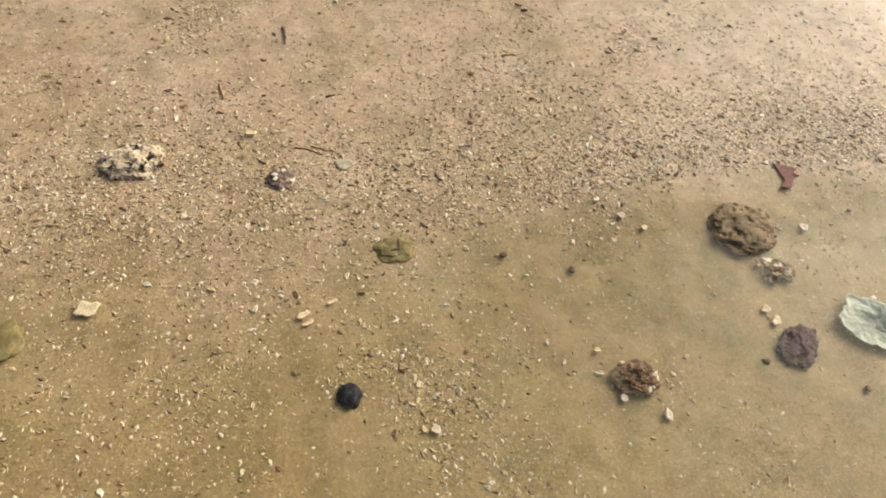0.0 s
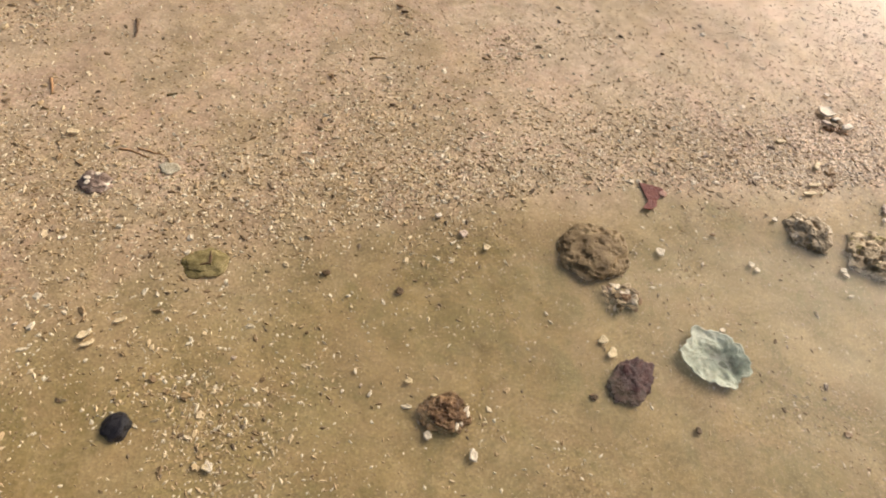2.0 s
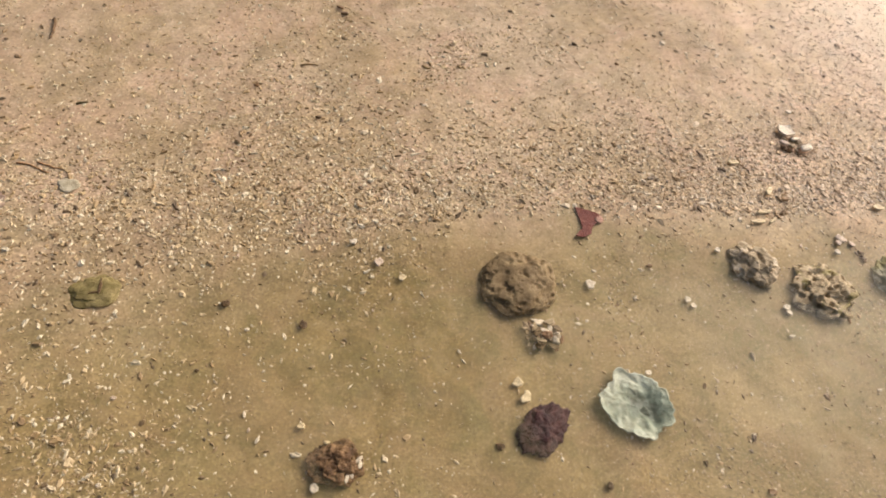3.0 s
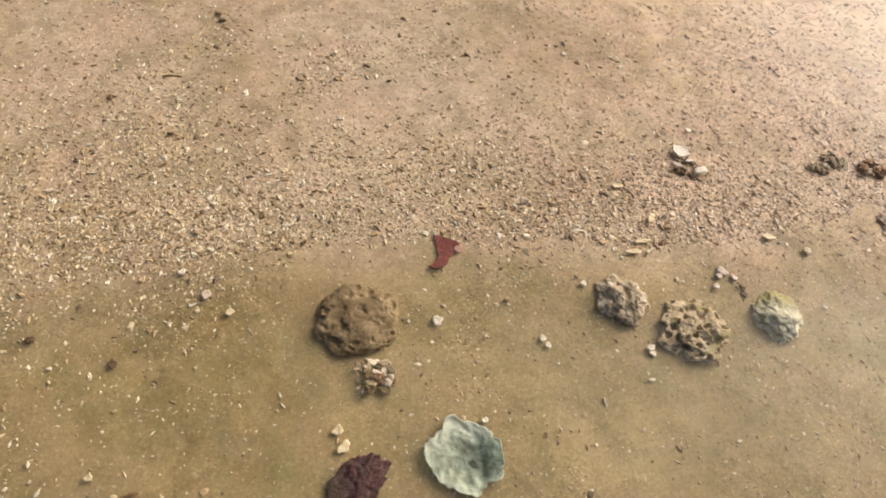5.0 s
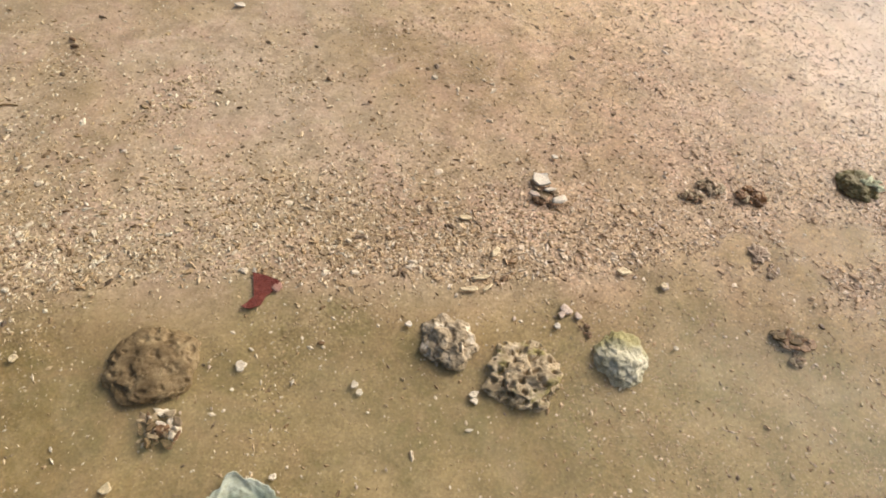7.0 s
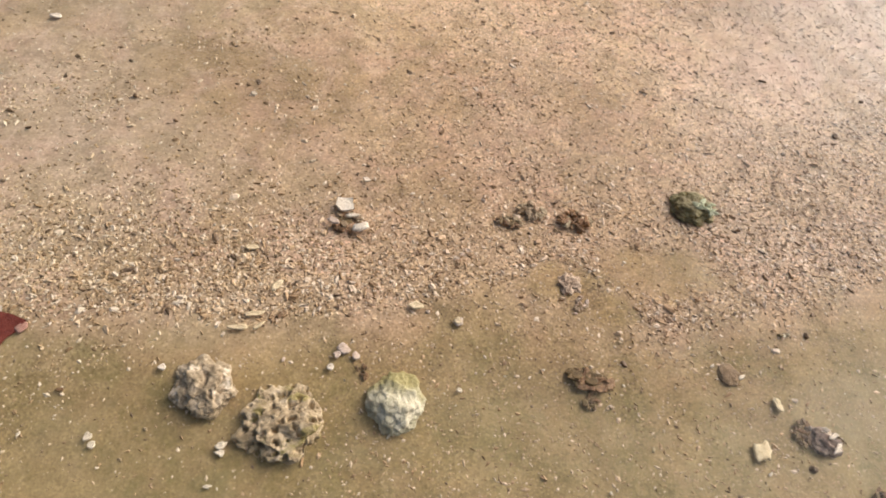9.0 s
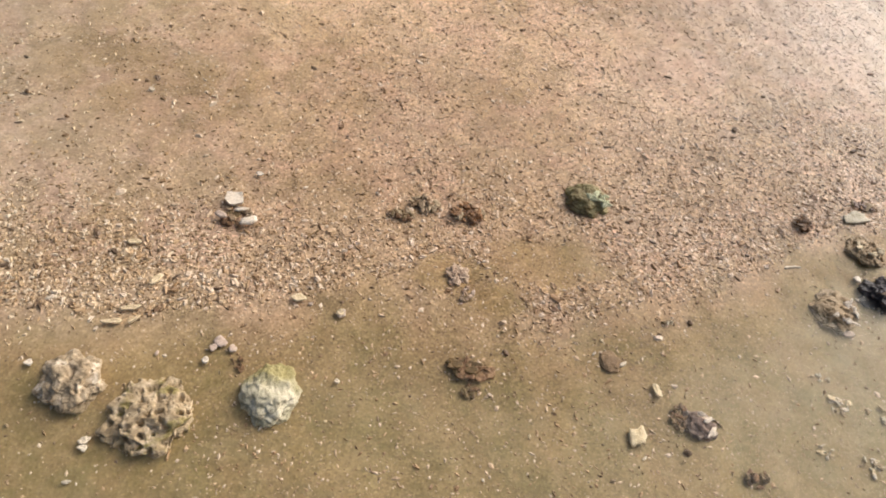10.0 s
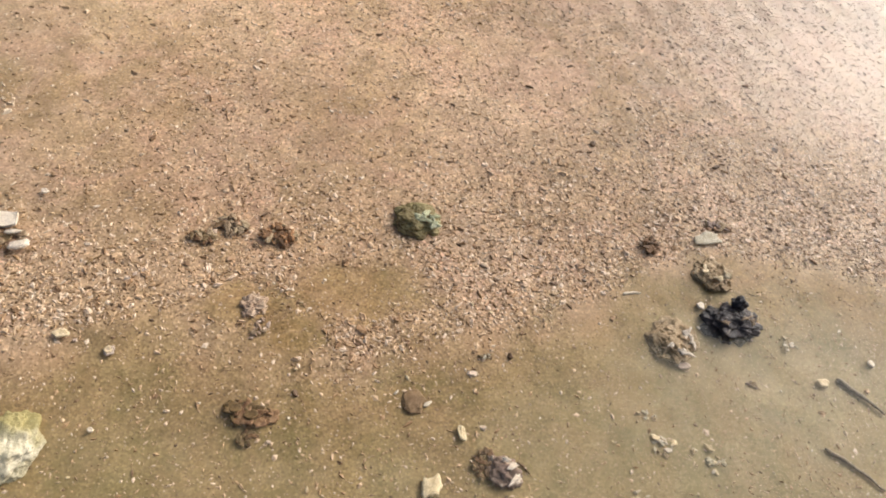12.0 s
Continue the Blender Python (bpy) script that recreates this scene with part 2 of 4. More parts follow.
def oyster_material():
    """Pale rim, sea green towards the hollow, whose shade is put into the colour."""
    m, tree, b = base_material("pale_green_oyster", 0.45, 0.45)
    where = coords(tree)
    shifted = tree.nodes.new("ShaderNodeVectorMath")
    shifted.operation = "DISTANCE"
    shifted.inputs[1].default_value = (0.017, -0.002, 0.0)
    long = tree.nodes.new("ShaderNodeVectorMath")
    long.operation = "MULTIPLY"
    long.inputs[1].default_value = (0.55, 1.0, 0.3)
    tree.links.new(where, long.inputs[0])
    tree.links.new(long.outputs[0], shifted.inputs[0])
    far = maths(tree, "ADD", maths(tree, "MULTIPLY", shifted.outputs["Value"], 8.5), maths(tree, "MULTIPLY", noise_of(tree, where, 26, 6, 0.65, 0.8), 0.7))
    tone = ramp(tree, far, [(0.48, (0.09, 0.112, 0.08)), (0.60, (0.18, 0.22, 0.16)), (0.72, (0.34, 0.38, 0.285)), (0.92, (0.52, 0.535, 0.42))])
    stain = ramp(tree, noise_of(tree, where, 60, 5, 0.7, 0.5), [(0.35, (0.7, 0.66, 0.55)), (0.62, (1.05, 1.05, 1.05))])
    tree.links.new(mix(tree, 0.8, tone, stain, "MULTIPLY"), b.inputs["Base Color"])
    bump_of(tree, noise_of(tree, where, 90, 6, 0.7), b, 0.6, 0.004)
    return m


OYSTER = oyster_material()
GREY_PURPLE = stone_material("grey_purple_stone", (0.12, 0.085, 0.07), (0.22, 0.165, 0.135), (0.34, 0.27, 0.225), 40, spots=(0.70, 0.64, 0.55), spot_scale=45, spot_from=0.6)
PINKISH = stone_material("pinkish_grey_lump", (0.30, 0.21, 0.14), (0.42, 0.32, 0.23), (0.58, 0.48, 0.37), 55)
SHELL_WHITE = stone_material("white_shell", (0.68, 0.60, 0.48), (0.80, 0.74, 0.63), (0.86, 0.82, 0.74), 40, 0.45)
SHELL_CREAM = stone_material("cream_shell", (0.62, 0.51, 0.31), (0.74, 0.64, 0.43), (0.82, 0.74, 0.54), 40, 0.45)
RED_LEAF = stone_material("dark_red_leaf", (0.11, 0.026, 0.017), (0.15, 0.036, 0.024), (0.20, 0.06, 0.04), 60, 0.5)
TWIG = stone_material("dark_wet_twig", (0.06, 0.036, 0.018), (0.12, 0.076, 0.04), (0.20, 0.135, 0.075), 60)
TWIG_PALE = stone_material("straw_coloured_twig", (0.18, 0.12, 0.055), (0.27, 0.19, 0.09), (0.36, 0.26, 0.14), 60)
CORAL_DIM = stone_material("dim_grey_brown_stone", (0.18, 0.13, 0.07), (0.32, 0.245, 0.14), (0.49, 0.395, 0.26), 48)
MUD_BROWN = stone_material("mud_brown_stone", (0.15, 0.10, 0.052), (0.22, 0.15, 0.08), (0.30, 0.21, 0.12), 40)
SHELL_PINK = stone_material("pinkish_shell", (0.48, 0.38, 0.31), (0.60, 0.50, 0.42), (0.70, 0.62, 0.54), 40, 0.45)
SHELL_ROSE = stone_material("rose_shell", (0.32, 0.17, 0.13), (0.40, 0.24, 0.19), (0.48, 0.32, 0.26), 40, 0.5)
SHELL_DULL = stone_material("dull_grey_green_shell", (0.36, 0.32, 0.22), (0.46, 0.43, 0.33), (0.58, 0.56, 0.45), 30, 0.5)
# colour of the shade deep in the oyster's pit
PIT_SHADE_GREEN = stone_material("dark_green_pit_shade", (0.03, 0.045, 0.03), (0.05, 0.07, 0.05), (0.09, 0.12, 0.08), 30, 0.4)
WEED = stone_material("olive_weed", (0.06, 0.045, 0.015), (0.11, 0.085, 0.03), (0.17, 0.135, 0.05), 50)
TORN_WEED = stone_material("brown_torn_weed", (0.075, 0.05, 0.02), (0.13, 0.09, 0.038), (0.22, 0.155, 0.07), 60, spots=(0.30, 0.20, 0.09), spot_scale=70, spot_from=0.62)
TWIG_GREY = stone_material("grey_wet_stick", (0.16, 0.135, 0.09), (0.25, 0.21, 0.145), (0.34, 0.29, 0.21), 60)
CRUST_GREEN = stone_material("pale_green_crust", (0.38, 0.42, 0.25), (0.55, 0.59, 0.40), (0.70, 0.73, 0.55), 40)
TWIG_RUST = stone_material("rust_stalk", (0.28, 0.155, 0.07), (0.38, 0.225, 0.11), (0.50, 0.32, 0.175), 60)


# ---- mesh tools ----
def part(name, bm, material, parent=None, label="", smooth=True):
    me = bpy.data.meshes.new(name)
    bm.to_mesh(me)
    bm.free()
    me.materials.append(material)
    if smooth:
        me.polygons.foreach_set("use_smooth", [True] * len(me.polygons))
    ob = new(name, me)
    if parent:
        ob.parent = parent
    if label:
        ob["label"] = label
    return ob


def array_mesh(name, verts, faces, material, smooth=False):
    """A mesh object from numpy arrays: verts n x 3, faces m x 3 or m x 4."""
    me = bpy.data.meshes.new(name)
    k = faces.shape[1]
    me.vertices.add(len(verts))
    me.vertices.foreach_set("co", np.ascontiguousarray(verts, dtype=np.float32).ravel())
    me.loops.add(faces.size)
    me.loops.foreach_set("vertex_index", np.ascontiguousarray(faces, dtype=np.int32).ravel())
    me.polygons.add(len(faces))
    me.polygons.foreach_set("loop_start", np.arange(0, faces.size, k, dtype=np.int32))
    me.polygons.foreach_set("use_smooth", np.full(len(faces), smooth))
    me.update(calc_edges=True)
    me.validate()
    me.materials.append(material)
    return new(name, me)


def smooth_step(a, b, v):
    u = np.clip((v - a) / (b - a), 0, 1)
    return u * u * (3 - 2 * u)


def wavy(x, y, scale, seed, octaves=4):
    """Smooth pseudo-random field of about -1 to 1, from rotated sines."""
    rng = np.random.RandomState(seed)
    total, weight, field = 0, 1.0, np.zeros(np.broadcast(x, y).shape)
    for _ in range(octaves):
        for _ in range(4):
            angle, phase, k = rng.rand() * 6.283, rng.rand() * 6.283, scale * (0.7 + 0.6 * rng.rand())
            field = field + weight * np.sin(k * (np.cos(angle) * x + np.sin(angle) * y) + phase + 1.3 * np.sin(0.5 * k * (np.sin(angle) * x - np.cos(angle) * y) + phase * 2))
            total += weight
        weight *= 0.55
        scale *= 2.1
    return field / total * 1.8


# ---- ground ----
# lower edge of the gravel strip, along the beach
EDGE = [(-0.45, 1.00), (0.07, 1.16), (0.54, 1.20), (0.78, 1.29), (0.94, 1.29), (1.08, 1.33), (1.48, 1.36), (1.67, 1.38), (1.95, 1.44), (2.15, 1.54), (2.35, 1.47), (2.62, 1.43), (2.83, 1.50), (3.06, 1.59), (3.26, 1.68), (3.50, 1.82), (3.87, 1.82), (4.06, 1.75)]
EDGE_X, EDGE_Y = [p[0] for p in EDGE], [p[1] for p in EDGE]


def above_edge(x, y):
    return y - np.interp(x, EDGE_X, EDGE_Y) + 0.024 * wavy(x, y, 11.0, 3)


def pool_of(x, y):
    """0 on the strip, 1 in the shallow hollow below it."""
    return smooth_step(0.0, 0.3, -above_edge(x, y)) * smooth_step(-0.75, 0.35, x + 0.15 * wavy(x, y, 5.0, 5))


def damp_of(x, y):
    # wet sand; the wide spread at left also paints the glare's fall-off
    soft = 0.40 * smooth_step(0.75, -0.15, x)
    low = smooth_step(-0.09 - 0.3 * soft, 0.17 + soft, -above_edge(x, y) + 0.05 * wavy(x, y, 4.0, 6) + 0.06 * smooth_step(2.8, 3.2, x))
    return np.maximum(low, 0.75 * bare_of(x, y))


def silt_haze_of(x, y):
    """Grey-green silt and greyish glare painted into the hollow, more so further along."""
    return pool_of(x, y) * (0.25 + 0.75 * smooth_step(2.4, 3.6, x + 0.2 * wavy(x, y, 3.0, 8)))


def ripple_of(x, y):
    return smooth_step(2.7, 3.7, x) * smooth_step(2.0, 2.5, y) * smooth_step(6.5, 5.0, x) * smooth_step(5.0, 4.0, y) * np.clip(0.55 + 0.7 * wavy(x, y, 4.0, 22, 2), 0, 1)


def height(x, y):
    s = above_edge(x, y)
    near = smooth_step(9.0, 6.0, np.abs(x - 1.7)) * smooth_step(8.0, 5.0, np.abs(y - 1.7))
    z = -0.022 * pool_of(x, y) + 0.005 * np.exp(-((s - 0.06) / 0.09) ** 2)
    z = z + 0.004 * wavy(x, y, 5.0, 11) + 0.0016 * wavy(x, y, 38.0, 12, 3)
    z = z + 0.0014 * ripple_of(x, y) * np.sin((x * 0.93 + y * 0.37) * 44 + 2.6 * wavy(x, y, 3.5, 21, 3))
    return z * near - 0.02 * np.maximum(y - 6.0, 0.0) * (y < 60) - 1.08 * (y >= 60)


def coarse_of(x, y):
    s = above_edge(x, y)
    band = smooth_step(-0.03 - 0.42 * smooth_step(0.6, -0.2, x), 0.03, s) * (0.08 + 0.92 * np.exp(-(np.maximum(s - 0.05, 0) / (0.28 + 0.30 * smooth_step(0.75, 0.1, x))) ** 2))
    band = band * (1 - 0.45 * smooth_step(0.7, 0.0, x))
    left = smooth_step(0.75, -0.1, x + 0.2 * wavy(x, y, 3.0, 38)) * smooth_step(1.5, 1.1, y) * np.clip(0.12 + 0.26 * wavy(x, y, 7.0, 39), 0.03, 0.45)
    right = smooth_step(1.4, 2.3, x) * smooth_step(-0.03, 0.1, s) * (0.20 * smooth_step(1.5, 2.2, x) + 0.12 * smooth_step(2.4, 3.2, x) + 0.32 * smooth_step(0.75, 0.3, s))
    cover = np.maximum(np.maximum(band, left), right) * (0.95 + 0.5 * wavy(x, y, 6.0, 31))
    return (1 - 0.9 * bare_of(x, y)) * np.clip(np.maximum(cover, 0.05 + 0.16 * smooth_step(1.6, 2.2, x) * smooth_step(3.3, 2.7, x) + 0.5 * np.maximum(wavy(x, y, 9.0, 33) - 0.1, 0.0) * smooth_step(2.2, 1.0, x) + 0.2 * np.maximum(wavy(x, y, 9.0, 34), 0.0)), 0, 1)


def bare_of(x, y):
    """Small fans of smooth sand washed over the gravel."""
    total = 0.0
    for cx, cy, rx, ry in ((2.57, 1.625, 0.17, 0.095), (2.36, 1.57, 0.16, 0.075), (2.46, 1.50, 0.10, 0.06)):
        total = np.maximum(total, smooth_step(1.25, 0.6, np.hypot((x - cx) / rx, (y - cy) / ry) + 0.5 * wavy(x, y, 16.0, 35)))
    return total


def pale_of(x, y):
    """A paler patch of the higher sand."""
    return smooth_step(1.15, 0.3, np.hypot((x - 2.0) / 1.15, (y - 2.85) / 0.75) + 0.3 * wavy(x, y, 4.0, 36))


def rosy_of(x, y):
    """Further along, the strip is richer in reddish shell."""
    return smooth_step(1.0, 2.2, x + 0.15 * wavy(x, y, 3.0, 37)) * smooth_step(-0.35, 0.1, above_edge(x, y))


def spread(low, high, step, reach):
    """Even steps from low to high, then ever longer ones out to the horizon."""
    core = np.arange(low, high, step)
    out, d = [], step
    while not out or out[-1] < reach:
        d *= 1.45
        out.append((out[-1] if out else 0.0) + d)
    out = np.array(out)
    return np.concatenate([(low - out)[::-1], core, core[-1] + out])


def make_ground():
    xs, ys = spread(-1.7, 5.3, 0.011, 2500.0), spread(0.1, 3.7, 0.011, 2500.0)
    gx, gy = np.meshgrid(xs, ys)
    verts = np.stack([gx.ravel(), gy.ravel(), height(gx, gy).ravel()], 1)
    nx, ny = len(xs), len(ys)
    i = (np.arange(ny - 1)[:, None] * nx + np.arange(nx - 1)[None]).ravel()
    ob = array_mesh("ground", verts, np.stack([i, i + 1, i + nx + 1, i + nx], 1), SAND, True)
    for name, values in (("wet", damp_of(gx, gy)), ("coarse", coarse_of(gx, gy)), ("silt_haze", silt_haze_of(gx, gy)), ("pale", pale_of(gx, gy)), ("rosy", rosy_of(gx, gy))):
        ob.data.attributes.new(name, "FLOAT", "POINT").data.foreach_set("value", values.ravel().astype(np.float32))
    return tagged(ob, "wet ochre shell sand of a shore, rippled", "sand", kind="structure")


WATER_LEVEL = -0.003


def make_water():
    """A level sheet in the hollow that runs on as a film over the wet sand."""
    xs, ys = np.arange(-2.6, 7.4, 0.03), np.arange(-1.6, 5.2, 0.03)
    gx, gy = np.meshgrid(xs, ys)
    nx, ny = len(xs), len(ys)
    i = (np.arange(ny - 1)[:, None] * nx + np.arange(nx - 1)[None]).ravel()
    faces = np.stack([i, i + 1, i + nx + 1, i + nx], 1)
    floor_z = height(gx, gy)
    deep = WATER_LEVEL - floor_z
    top = np.maximum(WATER_LEVEL, floor_z + 0.003 + 0.003 * smooth_step(0.35, 0.75, above_edge(gx, gy))) + 0.0004 * wavy(gx, gy, 24.0, 41, 3)
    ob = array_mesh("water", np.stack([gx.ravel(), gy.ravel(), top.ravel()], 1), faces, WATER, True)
    fade = smooth_step(7.3, 5.0, gx) * smooth_step(-2.5, -1.6, gx) * smooth_step(-1.5, -0.1, gy) * smooth_step(5.1, 4.0, gy)
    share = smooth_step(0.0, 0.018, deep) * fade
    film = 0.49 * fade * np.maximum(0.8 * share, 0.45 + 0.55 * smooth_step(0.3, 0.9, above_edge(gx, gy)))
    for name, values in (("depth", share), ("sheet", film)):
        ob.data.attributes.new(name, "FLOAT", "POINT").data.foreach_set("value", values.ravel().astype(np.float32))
    ob.visible_shadow = False
    return tagged(ob, "thin sheet of slightly silty shallow sea water", "water", kind="structure")


ground = make_ground()
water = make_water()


def z_at(x, y):
    return float(height(np.array([x]), np.array([y]))[0])


# ---- loose shell gravel and grit ----
def scatter(name, count, shape, faces, size, flat, material, seed, floor_cover, thin, label, category):
    """Joined small pieces, thrown where the strip is coarse."""
    rng = np.random.RandomState(seed)
    x, y = rng.uniform(-1.6, 5.0, count * 4), rng.uniform(0.25, 3.5, count * 4)
    keep = rng.rand(count * 4) < np.clip(coarse_of(x, y) * (1 - thin * damp_of(x, y) * smooth_step(-0.1, 0.9, x)) + floor_cover * (0.45 + 0.85 * smooth_step(1.3, 2.2, x)), 0, 1)
    x, y = x[keep][:count], y[keep][:count]
    n, k = len(x), len(shape)
    s = size[0] * np.exp(rng.normal(0, 0.42, n)) * (1 + 0.25 * coarse_of(x, y))
    s = np.minimum(s, size[1])
    v = shape[None] * (1 + rng.uniform(-0.45, 0.45, (n, k, 1)))
    v = v * np.stack([s, s * rng.uniform(0.28, 0.75, n), s * flat * rng.uniform(0.6, 1.3, n)], 1)[:, None]
    tilt, turn = rng.normal(0, 0.3, n), rng.rand(n) * 6.283
    c, d = np.cos(tilt)[:, None], np.sin(tilt)[:, None]
    v = np.stack([v[..., 0], c * v[..., 1] - d * v[..., 2], d * v[..., 1] + c * v[..., 2]], -1)
    c, d = np.cos(turn)[:, None], np.sin(turn)[:, None]
    v = np.stack([c * v[..., 0] - d * v[..., 1] + x[:, None], d * v[..., 0] + c * v[..., 1] + y[:, None], v[..., 2] + (height(x, y) + s * flat * 0.35)[:, None]], -1)
    f = faces[None] + (np.arange(n) * k)[:, None, None]
    ob = array_mesh(name, v.reshape(-1, 3), f.reshape(-1, 3), material)
    return tagged(ob, label, category, kind="stuff")


def chip_shape():
    """A flat six-sided chip, with bevelled rim."""
    ring = [(math.cos(a), math.sin(a)) for a in [i * math.pi / 3 for i in range(6)]]
    verts = [(x, y, 0.0) for x, y in ring] + [(x * 0.62, y * 0.62, 1.0) for x, y in ring]
    faces = [(i, (i + 1) % 6, 6 + (i + 1) % 6) for i in range(6)] + [(i, 6 + (i + 1) % 6, 6 + i) for i in range(6)]
    return np.array(verts), np.array(faces + [(6, 7, 8), (6, 8, 9), (6, 9, 10), (6, 10, 11)])


OCTA = np.array([(1, 0, 0), (0, 1, 0), (-1, 0, 0), (0, -1, 0), (0, 0, 1), (0, 0, -1)], float)
OCTA_FACES = np.array([(0, 1, 4), (1, 2, 4), (2, 3, 4), (3, 0, 4), (1, 0, 5), (2, 1, 5), (3, 2, 5), (0, 3, 5)])
CHIP, CHIP_FACES = chip_shape()
scatter("shell_gravel", 20000, CHIP, CHIP_FACES, (0.0046, 0.013), 0.3, GRAVEL, 7, 0.004, 0.85, "cream and tan broken shell gravel on wet sand", "gravel")
scatter("fine_shell_gravel", 105000, OCTA, OCTA_FACES, (0.0036, 0.008), 0.32, GRAVEL, 9, 0.015, 0.75, "cream and brown crushed shell gravel on wet sand", "gravel")
scatter("grit", 105000, OCTA, OCTA_FACES, (0.0023, 0.005), 0.32, GRIT, 8, 0.25, 0.0, "fine brown and cream shell grit on sand", "grit")


# ---- stones and coral ----
def rock(name, at, size, material, seed, label, category="rock", turn=0.0, rough=0.25, pits=0.0, pit_cell=0.02, sink=0.25, detail=4, lobes=0.45, parent=None, lift=0.0):
    """An uneven stone: size is its full length, width and height; pits, pit_cell: depth and spacing of its holes, in metres."""
    bm = bmesh.new()
    bmesh.ops.create_icosphere(bm, subdivisions=detail, radius=1.0)
    shift = Vector((seed * 7.31, seed * 3.17, seed * 1.93))
    for v in bm.verts:
        p = v.co.normalized()
        r = 1.0 + lobes * noise.noise(p * 1.7 + shift) + rough * noise.fractal(p * 2.6 + shift, 0.9, 2.1, 5)
        q = p * max(r, 0.3)
        v.co = Vector((q.x * size[0] / 2, q.y * size[1] / 2, max(q.z, -0.45) * size[2] / 2))
        if pits and v.co.z > -0.1 * size[2]:
            g = v.co / pit_cell + shift + Vector((0.5, 0.3, 0.4)) * noise.noise(v.co * 60 + shift)
            deep = min(1.0, 1.5 * max(0.0, 1 - (noise.voronoi(g)[0][0] / 0.40) ** 2) ** 0.5) if noise.noise(v.co * 45 - shift) > -0.25 else 0.0
            deep += 0.45 * max(0.0, 1 - (noise.voronoi(g * 2.3)[0][0] / 0.34) ** 2)
            v.co -= Vector((p.x * 0.4, p.y * 0.4, 0.9)) * pits * deep
    ob = part(name, bm, material, parent)
    x, y = at
    if parent:
        ob.matrix_basis = pose(x, y, lift, 0, 0, turn)
        if label:
            ob["label"] = label
        return ob
    ob.matrix_basis = pose(x, y, z_at(x, y) + size[2] * (0.22 - sink * 0.5), 0, 0, turn)
    return tagged(ob, label, category)


def flat_piece(name, at, size, thick, material, seed, label="", category="", turn=0.0, lobes=0.22, cup=0.0, tilt=(0, 0), notch=0.0, rim_shape=None, sectors=22, parent=None, lift=0.0):
    """A thin chip, shell or leaf with an uneven rim: rings of a slightly cupped plate with two faces."""
    bm = bmesh.new()
    rings = (0.0, 0.4, 0.75, 0.94, 1.0)
    shift = Vector((seed * 5.1, seed * 2.3, 0))
    rim = []
    for i in range(sectors):
        a = i * math.tau / sectors
        d = Vector((math.cos(a), math.sin(a), 0))
        r = 1 + lobes * noise.noise(d * 1.1 + shift) * 1.6 + lobes * 0.6 * noise.noise(d * 3.2 + shift) + lobes * 0.45 * noise.noise(d * 9 + shift)
        if rim_shape:
            u = i * len(rim_shape) / sectors
            k, w = int(u), u - int(u)
            w = w * w * (3 - 2 * w)
            r *= rim_shape[k] * (1 - w) + rim_shape[(k + 1) % len(rim_shape)] * w
        r *= 1 - notch * max(0.0, math.cos(a - 3.4)) ** 6
        rim.append((d, r))
    sides = []
    for side in (1, -1):
        rows = []
        for k in rings:
            h = thick * (0.5 if k < 0.9 else 0.3 if k < 1 else 0.0) * side
            if k == 0:
                rows.append([bm.verts.new((0, 0, h))])
                continue
            row = []
            for d, r in rim:
                x, y = d.x * r * k * size[0] / 2, d.y * r * k * size[1] / 2
                z = h + cup * k * k + thick * 0.5 * noise.noise(Vector((x, y, 0)) * 40 + shift)
                row.append(rows_edge[len(row)] if (k == 1.0 and side == -1) else bm.verts.new((x, y, z)))
            rows.append(row)
        rows_edge = rows[-1]
        sides.append(rows)
    for side, rows in zip((1, -1), sides):
        for j in range(1, len(rows)):
            for i in range(sectors):
                n = (i + 1) % sectors
                if j == 1:
                    f = (rows[0][0], rows[1][i], rows[1][n])
                else:
                    f = (rows[j - 1][i], rows[j][i], rows[j][n], rows[j - 1][n])
                bm.faces.new(f if side == 1 else f[::-1])
    ob = part(name, bm, material, parent)
    x, y = at
    ob.matrix_basis = pose(x, y, (0 if parent else z_at(x, y) + 0.003) + thick * 0.5 + lift, tilt[0], tilt[1], turn)
    if parent:
        if label:
            ob["label"] = label
        return ob
    return tagged(ob, label, category)


def twig(name, a, b, thick, material, seed, label, bend=0.06, category="twig"):
    """A tapered, crooked stick from a to b on the sand."""
    bm = bmesh.new()
    a, b = Vector((*a, z_at(*a))), Vector((*b, z_at(*b)))
    way = b - a
    across = Vector((-way.y, way.x, 0)).normalized()
    rows, steps = [], 14
    for i in range(steps + 1):
        u = i / steps
        r = thick / 2 * (1.0 - 0.55 * u) * (1 + 0.25 * noise.noise(Vector((u * 9, seed, 0))))
        if i in (0, steps):
            r *= 0.4
        p = a.lerp(b, u) + across * way.length * (bend * math.sin(math.pi * u) + 0.035 * noise.noise(Vector((u * 5, seed * 3.3, 1)))) + Vector((0, 0, thick * 0.42))
        rows.append([bm.verts.new(p - a + across * r * math.cos(k) + Vector((0, 0, r * math.sin(k)))) for k in [j * math.tau / 7 for j in range(7)]])
    for r0, r1 in zip(rows, rows[1:]):
        for j in range(7):
            bm.faces.new((r0[j], r0[(j + 1) % 7], r1[(j + 1) % 7], r1[j]))
    bm.faces.new(rows[0][::-1])
    bm.faces.new(rows[-1])
    bmesh.ops.recalc_face_normals(bm, faces=bm.faces)
    ob = part(name, bm, material)
    ob.location = a
    return tagged(ob, label, category)


